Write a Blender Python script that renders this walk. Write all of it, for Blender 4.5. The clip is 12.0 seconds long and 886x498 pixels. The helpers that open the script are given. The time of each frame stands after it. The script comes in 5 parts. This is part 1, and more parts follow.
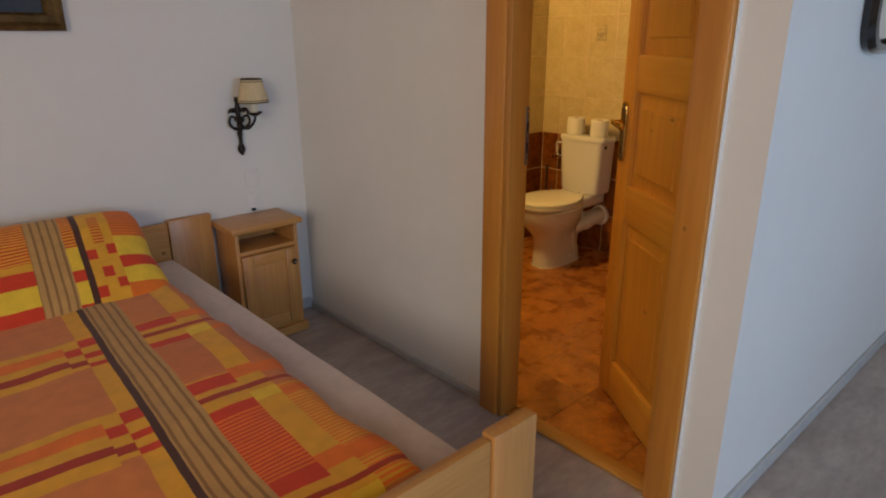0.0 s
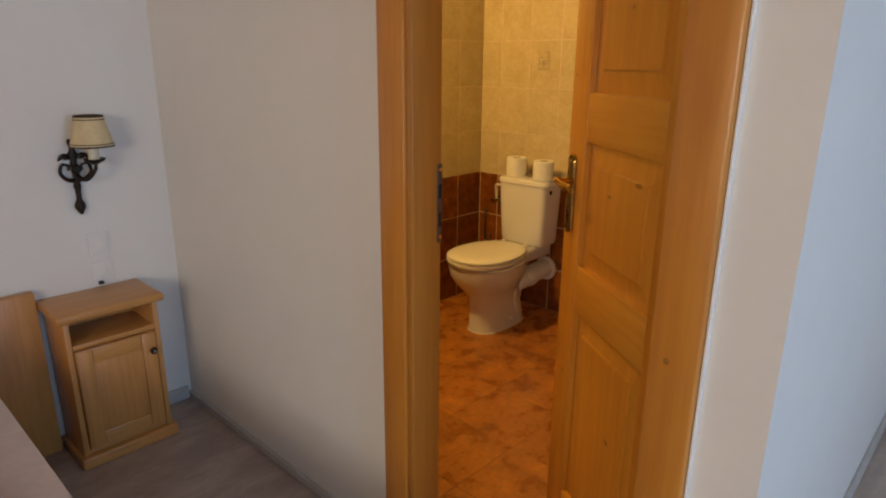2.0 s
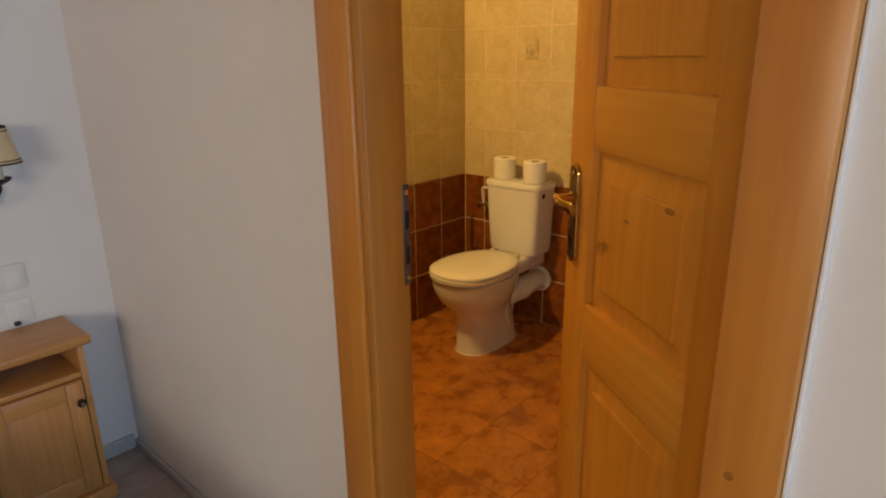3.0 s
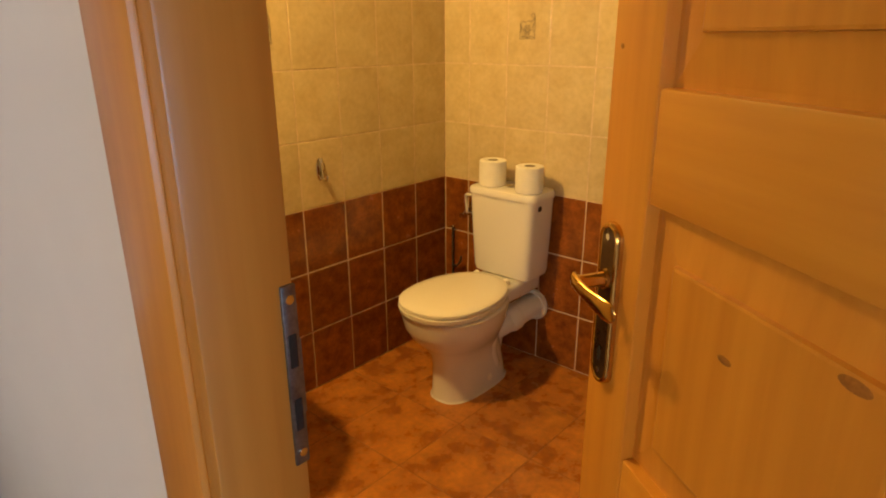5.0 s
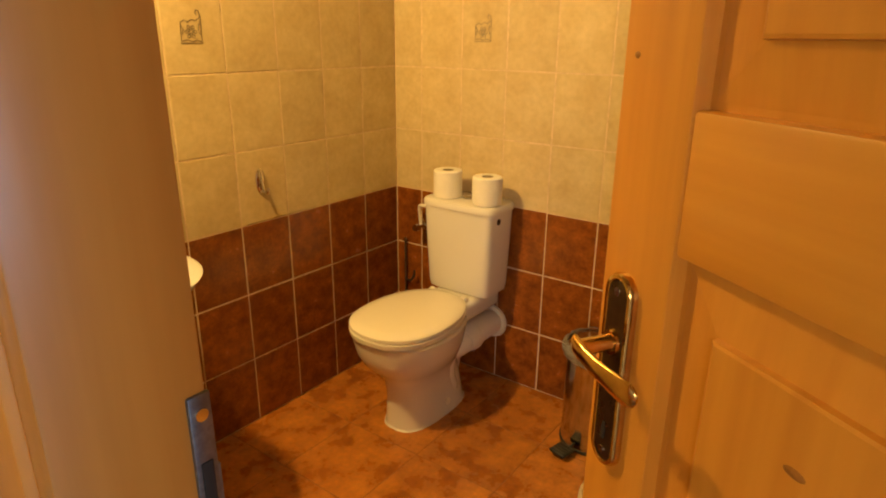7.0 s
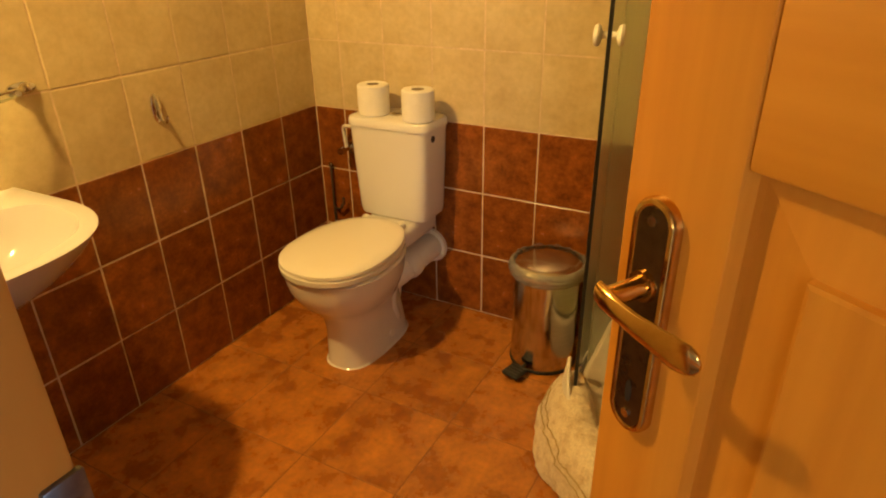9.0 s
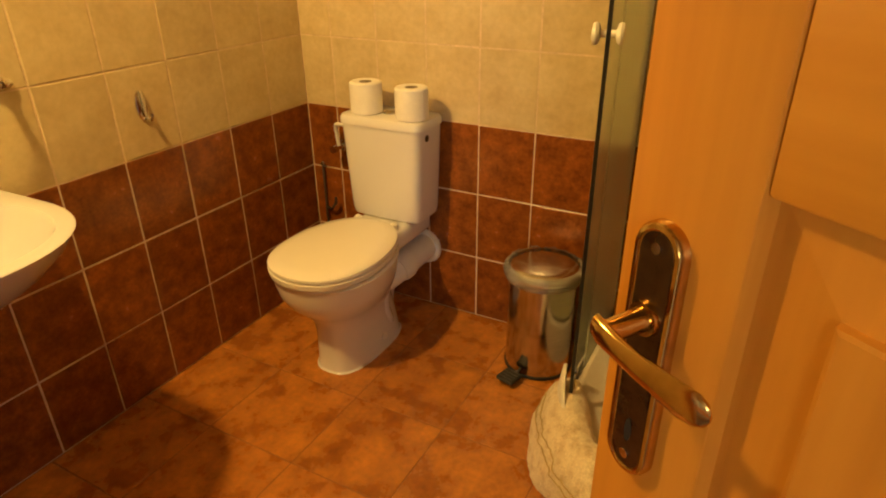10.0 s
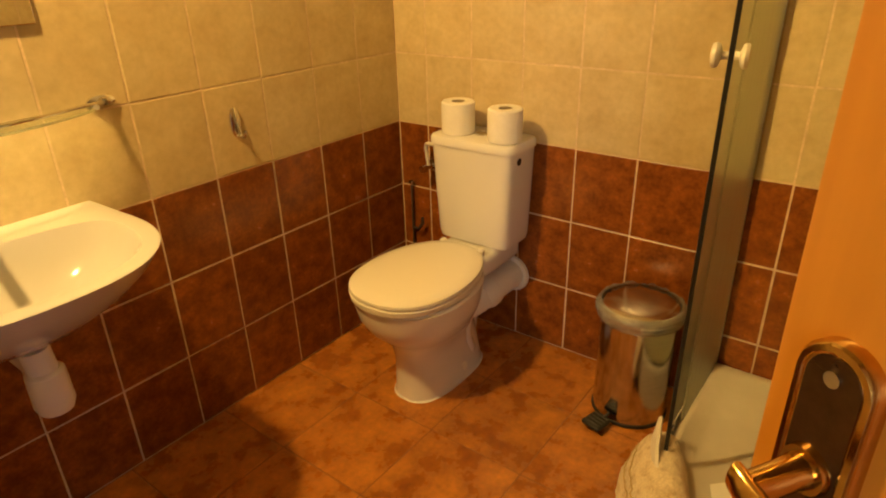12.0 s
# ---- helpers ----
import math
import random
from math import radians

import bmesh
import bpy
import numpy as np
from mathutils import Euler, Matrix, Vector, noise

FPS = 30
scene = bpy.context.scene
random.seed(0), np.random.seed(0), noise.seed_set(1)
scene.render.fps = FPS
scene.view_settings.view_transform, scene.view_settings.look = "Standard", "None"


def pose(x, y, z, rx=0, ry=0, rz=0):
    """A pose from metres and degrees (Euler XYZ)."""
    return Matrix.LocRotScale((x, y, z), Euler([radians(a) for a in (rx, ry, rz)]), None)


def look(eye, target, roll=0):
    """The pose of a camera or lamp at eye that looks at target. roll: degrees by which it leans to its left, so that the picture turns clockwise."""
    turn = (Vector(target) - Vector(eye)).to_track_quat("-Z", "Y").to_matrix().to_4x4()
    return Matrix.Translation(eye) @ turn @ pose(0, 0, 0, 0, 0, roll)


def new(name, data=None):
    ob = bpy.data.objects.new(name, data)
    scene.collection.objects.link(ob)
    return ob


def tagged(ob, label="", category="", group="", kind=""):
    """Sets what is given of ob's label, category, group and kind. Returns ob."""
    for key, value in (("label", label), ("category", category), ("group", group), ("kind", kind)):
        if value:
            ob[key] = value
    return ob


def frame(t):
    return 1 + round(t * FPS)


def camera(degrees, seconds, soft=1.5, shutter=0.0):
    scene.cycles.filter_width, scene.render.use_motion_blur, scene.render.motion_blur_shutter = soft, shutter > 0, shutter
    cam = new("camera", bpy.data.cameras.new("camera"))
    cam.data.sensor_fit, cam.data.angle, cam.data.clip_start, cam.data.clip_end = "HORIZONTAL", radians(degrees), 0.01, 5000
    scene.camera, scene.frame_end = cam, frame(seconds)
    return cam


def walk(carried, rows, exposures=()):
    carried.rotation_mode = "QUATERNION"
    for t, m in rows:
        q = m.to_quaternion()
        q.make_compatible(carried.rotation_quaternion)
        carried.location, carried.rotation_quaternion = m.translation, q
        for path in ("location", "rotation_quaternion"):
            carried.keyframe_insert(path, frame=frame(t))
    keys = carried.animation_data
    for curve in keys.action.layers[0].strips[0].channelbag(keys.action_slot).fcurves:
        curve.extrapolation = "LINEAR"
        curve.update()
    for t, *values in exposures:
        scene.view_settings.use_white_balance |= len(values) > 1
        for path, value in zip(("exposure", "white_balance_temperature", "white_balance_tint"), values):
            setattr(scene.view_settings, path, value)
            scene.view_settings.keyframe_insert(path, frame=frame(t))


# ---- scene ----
# camera and walk
cam = camera(70.7, 12.0, soft=2.0)
PATH = [
    (0, (0.049, 0.148, 1.352), (1.322, 1.553, 0.715), -0.2),
    (0.5, (0.151, 0.259, 1.358), (1.481, 1.614, 0.732), -1.2),
    (1, (0.28, 0.341, 1.358), (1.656, 1.656, 0.742), -0.8),
    (1.5, (0.454, 0.425, 1.366), (1.844, 1.741, 0.788), -0.7),
    (2, (0.601, 0.5, 1.364), (1.999, 1.813, 0.797), 0.5),
    (2.5, (0.754, 0.6, 1.359), (2.162, 1.897, 0.78), -0.0),
    (3, (0.885, 0.713, 1.359), (2.299, 1.999, 0.77), -0.8),
    (3.2, (0.928, 0.754, 1.362), (2.358, 2.013, 0.755), -0.6),
    (5, (1.359, 1.056, 1.352), (2.782, 2.305, 0.707), -0.3),
    (5.5, (1.408, 1.129, 1.347), (2.869, 2.322, 0.683), -0.8),
    (6, (1.436, 1.164, 1.349), (2.939, 2.317, 0.705), -0.0),
    (6.5, (1.453, 1.184, 1.345), (2.982, 2.317, 0.732), 0.7),
    (6.7, (1.461, 1.178, 1.355), (2.984, 2.312, 0.73), 0.6),
    (8.3, (1.539, 1.261, 1.326), (3.109, 2.232, 0.557), -0.8),
    (8.5, (1.55, 1.279, 1.321), (3.131, 2.212, 0.527), -0.9),
    (9, (1.58, 1.307, 1.31), (3.155, 2.169, 0.429), -0.9),
    (9.5, (1.602, 1.314, 1.303), (3.173, 2.144, 0.386), -0.7),
    (10, (1.632, 1.322, 1.308), (3.206, 2.173, 0.414), -0.5),
    (10.5, (1.653, 1.339, 1.309), (3.211, 2.251, 0.448), -0.5),
    (11, (1.681, 1.347, 1.31), (3.206, 2.325, 0.462), -1.3),
    (11.5, (1.706, 1.362, 1.308), (3.201, 2.387, 0.462), -0.9),
    (12, (1.727, 1.372, 1.305), (3.165, 2.471, 0.454), -1.5),
]
EXPOSURES = [(0.0, -1.05), (1.5, -0.9), (3.2, -0.85), (5.0, -0.42), (6.7, -0.28), (8.5, -0.28), (12.0, -0.30)]
walk(cam, [(t, look(eye, target, roll)) for t, eye, target, roll in PATH], EXPOSURES)

# ---- light ----
world = bpy.data.worlds.new("sky")
scene.world = world
world.use_nodes = True
wn = world.node_tree.nodes
sky = wn.new("ShaderNodeTexSky")
sky.sky_type = 'NISHITA'
sky.sun_disc = False
sky.sun_elevation, sky.sun_rotation = radians(35), radians(20)
world.node_tree.links.new(sky.outputs[0], wn["Background"].inputs[0])
wn["Background"].inputs[1].default_value = 0.1


def lamp(name, kind, energy, color, m, size=0.1, size_y=None):
    data = bpy.data.lights.new(name, kind)
    data.energy, data.color = energy, color
    if kind == 'AREA':
        data.shape, data.size, data.size_y = 'RECTANGLE', size, size_y
    elif kind == 'SUN':
        data.angle = size
    else:
        data.shadow_soft_size = size
    ob = new(name, data)
    ob.matrix_world = m
    return ob


lamp("sun", 'SUN', 2.5, (1, 0.95, 0.88), look((0, 0, 5), (0.6, 2.0, 0)) @ pose(0, 0, 0, 0, 100, 0), radians(0.5))
# daylight in the bedroom's window opening
lamp("window_light", 'AREA', 86, (0.38, 0.63, 1.0), look((1.1, -2.36, 1.25), (1.1, 1.4, 0.85)), 1.7, 1.2)
# warm fill from an added side window, to brighten the door and head walls
lamp("side_window_light", 'AREA', 90, (1.0, 0.86, 0.72), look((-2.2, -0.6, 1.72), (1.6, 2.1, 0.35)), 1.5, 1.1)
bulb = lamp("bathroom_spot", 'SPOT', 164, (1.0, 0.61, 0.175), look((1.90, 2.57, 2.10), (3.20, 2.34, 1.10)), 0.045)
bulb.data.spot_size, bulb.data.spot_blend = radians(150), 0.75


# ---- materials ----
def material(name, color, rough=0.5, metal=0.0, spread=0.0, scale=6.0, detail_bump=0.0, bump_scale=60.0, transmission=0.0,
             ior=1.45, coat=0.0, second=None, mix_low=0.4, mix_high=0.65, stretch=(1, 1, 1), random=0.0, sheen=0.0, rough_spread=0.0):
    """A surface with two scales of colour noise, fine relief, and a slight change from piece to piece."""
    m = bpy.data.materials.new(name)
    m.use_nodes = True
    n, l = m.node_tree.nodes, m.node_tree.links
    b = n["Principled BSDF"]
    b.inputs["Roughness"].default_value, b.inputs["Metallic"].default_value = rough, metal
    b.inputs["Transmission Weight"].default_value, b.inputs["IOR"].default_value = transmission, ior
    b.inputs["Coat Weight"].default_value, b.inputs["Sheen Weight"].default_value = coat, sheen
    b.inputs["Base Color"].default_value = (*color, 1)
    tc = n.new("ShaderNodeTexCoord")
    mp = n.new("ShaderNodeMapping")
    mp.inputs["Scale"].default_value = stretch
    l.new(tc.outputs["Object"], mp.inputs[0])
    vec = mp.outputs[0]
    info = n.new("ShaderNodeObjectInfo")
    if random:
        off = n.new("ShaderNodeVectorMath")
        off.operation = 'MULTIPLY_ADD'
        l.new(info.outputs["Random"], off.inputs[0])
        off.inputs[1].default_value = (37, 53, 71)
        l.new(vec, off.inputs[2])
        vec = off.outputs[0]
    if second or spread:
        t1 = n.new("ShaderNodeTexNoise")
        t1.inputs["Scale"].default_value, t1.inputs["Detail"].default_value = scale, 7
        t1.inputs["Roughness"].default_value = 0.62
        l.new(vec, t1.inputs["Vector"])
        ramp = n.new("ShaderNodeValToRGB")
        e = ramp.color_ramp.elements
        e[0].position, e[1].position = mix_low, mix_high
        two = second or tuple(c * (1 - spread) for c in color)
        e[0].color, e[1].color = (*two, 1), (*color, 1)
        l.new(t1.outputs["Fac"], ramp.inputs[0])
        out = ramp.outputs[0]
        t2 = n.new("ShaderNodeTexNoise")
        t2.inputs["Scale"].default_value, t2.inputs["Detail"].default_value = scale * 5.3, 4
        l.new(vec, t2.inputs["Vector"])
        mr = n.new("ShaderNodeMapRange")
        mr.inputs["From Min"].default_value, mr.inputs["From Max"].default_value = 0.3, 0.7
        mr.inputs["To Min"].default_value, mr.inputs["To Max"].default_value = 1 - spread * 0.6, 1 + spread * 0.3
        l.new(t2.outputs["Fac"], mr.inputs["Value"])
        fac = mr.outputs[0]
        if random:
            mr2 = n.new("ShaderNodeMapRange")
            mr2.inputs["To Min"].default_value, mr2.inputs["To Max"].default_value = 1 - random, 1 + random
            l.new(info.outputs["Random"], mr2.inputs["Value"])
            mul = n.new("ShaderNodeMath")
            mul.operation = 'MULTIPLY'
            l.new(fac, mul.inputs[0])
            l.new(mr2.outputs[0], mul.inputs[1])
            fac = mul.outputs[0]
        sc = n.new("ShaderNodeVectorMath")
        sc.operation = 'SCALE'
        l.new(out, sc.inputs[0])
        l.new(fac, sc.inputs["Scale"])
        l.new(sc.outputs[0], b.inputs["Base Color"])
        if rough_spread:
            mr3 = n.new("ShaderNodeMapRange")
            mr3.inputs["To Min"].default_value, mr3.inputs["To Max"].default_value = rough - rough_spread, rough + rough_spread
            l.new(t1.outputs["Fac"], mr3.inputs["Value"])
            l.new(mr3.outputs[0], b.inputs["Roughness"])
    if detail_bump:
        t3 = n.new("ShaderNodeTexNoise")
        t3.inputs["Scale"].default_value, t3.inputs["Detail"].default_value = bump_scale, 5
        l.new(vec, t3.inputs["Vector"])
        bp = n.new("ShaderNodeBump")
        bp.inputs["Strength"].default_value, bp.inputs["Distance"].default_value = detail_bump, 0.004
        l.new(t3.outputs["Fac"], bp.inputs["Height"])
        l.new(bp.outputs[0], b.inputs["Normal"])
    return m


def wood(name, light, dark, axis, rough=0.38, coat=0.25, scale=1.0, bump=0.06):
    """Boards with growth rings and fibres drawn out along one axis."""
    st = [9.0 * scale] * 3
    st[axis] = 0.55 * scale
    m = bpy.data.materials.new(name)
    m.use_nodes = True
    n, l = m.node_tree.nodes, m.node_tree.links
    b = n["Principled BSDF"]
    b.inputs["Roughness"].default_value, b.inputs["Coat Weight"].default_value = rough, coat
    b.inputs["Coat Roughness"].default_value = 0.25
    tc, info = n.new("ShaderNodeTexCoord"), n.new("ShaderNodeObjectInfo")
    mp = n.new("ShaderNodeMapping")
    mp.inputs["Scale"].default_value = st
    l.new(tc.outputs["Object"], mp.inputs[0])
    off = n.new("ShaderNodeVectorMath")
    off.operation = 'MULTIPLY_ADD'
    l.new(info.outputs["Random"], off.inputs[0])
    off.inputs[1].default_value = (31, 17, 43)
    l.new(mp.outputs[0], off.inputs[2])
    t1 = n.new("ShaderNodeTexNoise")
    t1.inputs["Scale"].default_value, t1.inputs["Detail"].default_value, t1.inputs["Distortion"].default_value = 0.75, 4, 0.7
    l.new(off.outputs[0], t1.inputs["Vector"])
    sn = n.new("ShaderNodeMath")
    sn.operation = 'MULTIPLY'
    sn.inputs[1].default_value = 26
    l.new(t1.outputs["Fac"], sn.inputs[0])
    si = n.new("ShaderNodeMath")
    si.operation = 'SINE'
    l.new(sn.outputs[0], si.inputs[0])
    t2 = n.new("ShaderNodeTexNoise")
    t2.inputs["Scale"].default_value, t2.inputs["Detail"].default_value = 9, 4
    l.new(off.outputs[0], t2.inputs["Vector"])
    ad = n.new("ShaderNodeMath")
    ad.operation = 'MULTIPLY_ADD'
    ad.inputs[1].default_value = 0.07
    l.new(si.outputs[0], ad.inputs[0])
    l.new(t2.outputs["Fac"], ad.inputs[2])
    ramp = n.new("ShaderNodeValToRGB")
    e = ramp.color_ramp.elements
    e[0].position, e[1].position = 0.22, 0.72
    e[0].color, e[1].color = (*dark, 1), (*light, 1)
    l.new(ad.outputs[0], ramp.inputs[0])
    l.new(ramp.outputs[0], b.inputs["Base Color"])
    bp = n.new("ShaderNodeBump")
    bp.inputs["Strength"].default_value, bp.inputs["Distance"].default_value = bump, 0.002
    l.new(ad.outputs[0], bp.inputs["Height"])
    l.new(bp.outputs[0], b.inputs["Normal"])
    return m


M = {
    "paint": material("white_wall_paint", (0.78, 0.77, 0.74), 0.85, spread=0.02, scale=1.7, detail_bump=0.07, bump_scale=70),
    "base": material("grey_white_baseboard", (0.55, 0.54, 0.52), 0.6, spread=0.1, scale=8),
    "beige": material("beige_glazed_tile", (0.61, 0.50, 0.29), 0.22, spread=0.14, second=(0.51, 0.395, 0.21), scale=9, mix_low=0.3, mix_high=0.7, random=0.05, detail_bump=0.05, bump_scale=14, rough_spread=0.08),
    "brown": material("brown_glazed_tile", (0.33, 0.10, 0.016), 0.24, spread=0.34, second=(0.135, 0.036, 0.006), scale=19, mix_low=0.3, mix_high=0.72, random=0.09, detail_bump=0.06, bump_scale=16, rough_spread=0.1),
    "terracotta": material("terracotta_floor_tile", (0.59, 0.232, 0.037), 0.28, spread=0.36, second=(0.27, 0.080, 0.011), scale=10, mix_low=0.33, mix_high=0.72, random=0.1, detail_bump=0.05, bump_scale=26, rough_spread=0.06),
    "grout": material("pale_grout", (0.70, 0.54, 0.34), 0.9, spread=0.2, scale=30),
    "grout_dark": material("brown_floor_grout", (0.30, 0.125, 0.040), 0.9, spread=0.25, scale=30),
    "ceramic": material("white_sanitary_ceramic", (0.73, 0.71, 0.68), 0.1, coat=0.4, spread=0.01, scale=3),
    "basin": material("grey_white_basin_ceramic", (0.56, 0.55, 0.545), 0.12, coat=0.3, spread=0.01, scale=3),
    "plastic": material("white_plastic", (0.76, 0.72, 0.64), 0.3, spread=0.03, scale=5),
    "mat": material("white_rubber_mat", (0.88, 0.87, 0.84), 0.6, spread=0.04, scale=12, detail_bump=0.3, bump_scale=120),
    "seat": material("white_toilet_lid_plastic", (0.78, 0.74, 0.66), 0.1, spread=0.01, scale=5),
    "acrylic": material("white_acrylic_tray", (0.58, 0.54, 0.47), 0.28, spread=0.06, scale=4, detail_bump=0.05, bump_scale=30),
    "chrome": material("polished_chrome", (0.72, 0.70, 0.67), 0.09, 1.0, spread=0.08, scale=12, rough_spread=0.05),
    "steel": material("brushed_stainless_steel", (0.62, 0.60, 0.57), 0.16, 1.0, spread=0.12, scale=5, stretch=(1, 1, 14), rough_spread=0.07),
    "dark_steel": material("worn_grey_steel", (0.13, 0.125, 0.12), 0.5, 0.7, spread=0.3, scale=25, rough_spread=0.1),
    "brass": material("worn_polished_brass", (0.72, 0.45, 0.13), 0.16, 1.0, spread=0.2, scale=18, rough_spread=0.08),
    "iron": material("dark_bronze_iron", (0.045, 0.032, 0.025), 0.42, 0.75, spread=0.4, scale=30, detail_bump=0.3, bump_scale=80),
    "black": material("black_rubber", (0.02, 0.02, 0.02), 0.5, spread=0.2, scale=20),
    "black_gloss": material("black_lacquered_wood", (0.012, 0.009, 0.008), 0.12, spread=0.2, scale=15, coat=0.6),
    # near-black colour for the shade inside holes that aren't cut
    "hole_shade": material("painted_hole_shade", (0.015, 0.012, 0.01), 0.8),
    "cloth_shade": material("cream_pleated_fabric", (0.72, 0.58, 0.34), 0.9, spread=0.12, scale=20, detail_bump=0.3, bump_scale=150),
    "brown_braid": material("dark_brown_braid", (0.07, 0.04, 0.025), 0.9, spread=0.3, scale=60),
    "candle": material("cream_candle_sleeve", (0.75, 0.68, 0.5), 0.5, spread=0.05, scale=20),
    "paper": material("white_tissue_paper", (0.82, 0.79, 0.72), 0.95, spread=0.05, scale=30, detail_bump=0.35, bump_scale=160),
    "card": material("grey_cardboard", (0.35, 0.28, 0.2), 0.9, spread=0.1, scale=30),
    "towel": material("cream_terry_towel", (0.76, 0.66, 0.48), 1.0, spread=0.3, scale=34, detail_bump=1.0, bump_scale=130, sheen=0.4, second=(0.52, 0.38, 0.22), mix_low=0.3, mix_high=0.55),
    "towel_line": material("olive_woven_border", (0.55, 0.42, 0.21), 1.0, spread=0.2, scale=90),
    "sheet": material("pale_grey_cotton_sheet", (0.70, 0.62, 0.60), 0.95, spread=0.08, scale=7, detail_bump=0.3, bump_scale=22),
    "bag": material("crinkled_clear_plastic", (0.92, 0.91, 0.88), 0.14, transmission=0.82, ior=1.25, detail_bump=0.6, bump_scale=45, spread=0.1, scale=30),
    "bronze_line": material("bronze_tile_print", (0.30, 0.25, 0.17), 0.35, 0.5, spread=0.2, scale=40),
    "carpet": material("grey_brown_vinyl_floor", (0.46, 0.39, 0.345), 0.42, spread=0.2, second=(0.35, 0.285, 0.25), scale=3.2, detail_bump=0.12, bump_scale=50, stretch=(1, 2.4, 1)),
    "mirror": material("silvered_mirror", (0.85, 0.85, 0.84), 0.02, 1.0),
    "gilt": material("dull_gold_frame", (0.20, 0.125, 0.045), 0.38, 0.6, spread=0.4, scale=18),
    "dark_canvas": material("dark_oil_painting", (0.035, 0.025, 0.02), 0.45, spread=0.6, second=(0.014, 0.012, 0.012), scale=7),
    "door_v": wood("orange_pine_upright", (0.64, 0.282, 0.030), (0.53, 0.212, 0.020), 2, coat=0.15, scale=0.6),
    "door_h": wood("orange_pine_crosswise", (0.66, 0.305, 0.034), (0.57, 0.240, 0.024), 0, coat=0.15, scale=0.6),
    "frame_v": wood("golden_pine_casing", (0.58, 0.240, 0.032), (0.47, 0.175, 0.021), 2, scale=0.7),
    "lining_v": wood("yellow_pine_lining", (0.47, 0.208, 0.034), (0.39, 0.160, 0.023), 2, scale=0.7),
    "frame_h": wood("golden_pine_head", (0.54, 0.27, 0.052), (0.42, 0.185, 0.030), 1),
    "beech_x": wood("pale_beech_crosswise", (0.60, 0.30, 0.085), (0.48, 0.215, 0.052), 0, rough=0.42),
    "beech_z": wood("pale_beech_upright", (0.58, 0.285, 0.08), (0.47, 0.205, 0.052), 2, rough=0.42),
    "beech_y": wood("pale_beech_lengthwise", (0.58, 0.285, 0.08), (0.47, 0.205, 0.052), 1, rough=0.42),
    # unseen ceilings: pine colour chosen to throw warm light on the upper walls
    "bounce_pine": wood("warm_bounce_pine_boards", (0.56, 0.34, 0.13), (0.42, 0.23, 0.075), 0, rough=0.5),
}
M["switch"] = material("white_switch_plastic", (0.80, 0.79, 0.76), 0.5, spread=0.03, scale=6)
M["towel_white"] = material("white_terry_cloth", (0.80, 0.76, 0.68), 1.0, spread=0.1, scale=60, detail_bump=0.8, bump_scale=260, sheen=0.3)
M["knot"] = material("brown_pine_knot", (0.40, 0.165, 0.028), 0.45, spread=0.3, scale=60)
M["steel_plate"] = material("scratched_grey_steel", (0.24, 0.23, 0.22), 0.42, 0.9, spread=0.35, scale=40, rough_spread=0.12)
M["bronze"] = material("dark_bronze_inlay", (0.16, 0.095, 0.045), 0.28, 0.9, spread=0.3, scale=22, rough_spread=0.08)


def glass_material(name, color, rough, bump=0.0, bump_stretch=(1, 1, 1)):
    m = material(name, color, rough, transmission=1.0, ior=1.1 if rough > 0.1 else 1.45, detail_bump=bump, bump_scale=40, stretch=bump_stretch)
    return m


M["frosted"] = glass_material("frosted_shower_glass", (0.74, 0.77, 0.65), 0.34, 0.25, (1, 1, 0.15))
M["clear"] = glass_material("clear_greenish_glass", (0.80, 0.92, 0.85), 0.02)


RED, DEEP, YELLOW, LEMON = (0.66, 0.050, 0.016), (0.42, 0.040, 0.016), (0.80, 0.40, 0.030), (0.86, 0.58, 0.045)
ORANGE, SALMON, BEIGE, OLIVE, DARK = (0.82, 0.19, 0.018), (0.68, 0.225, 0.065), (0.55, 0.315, 0.105), (0.31, 0.160, 0.050), (0.085, 0.030, 0.020)


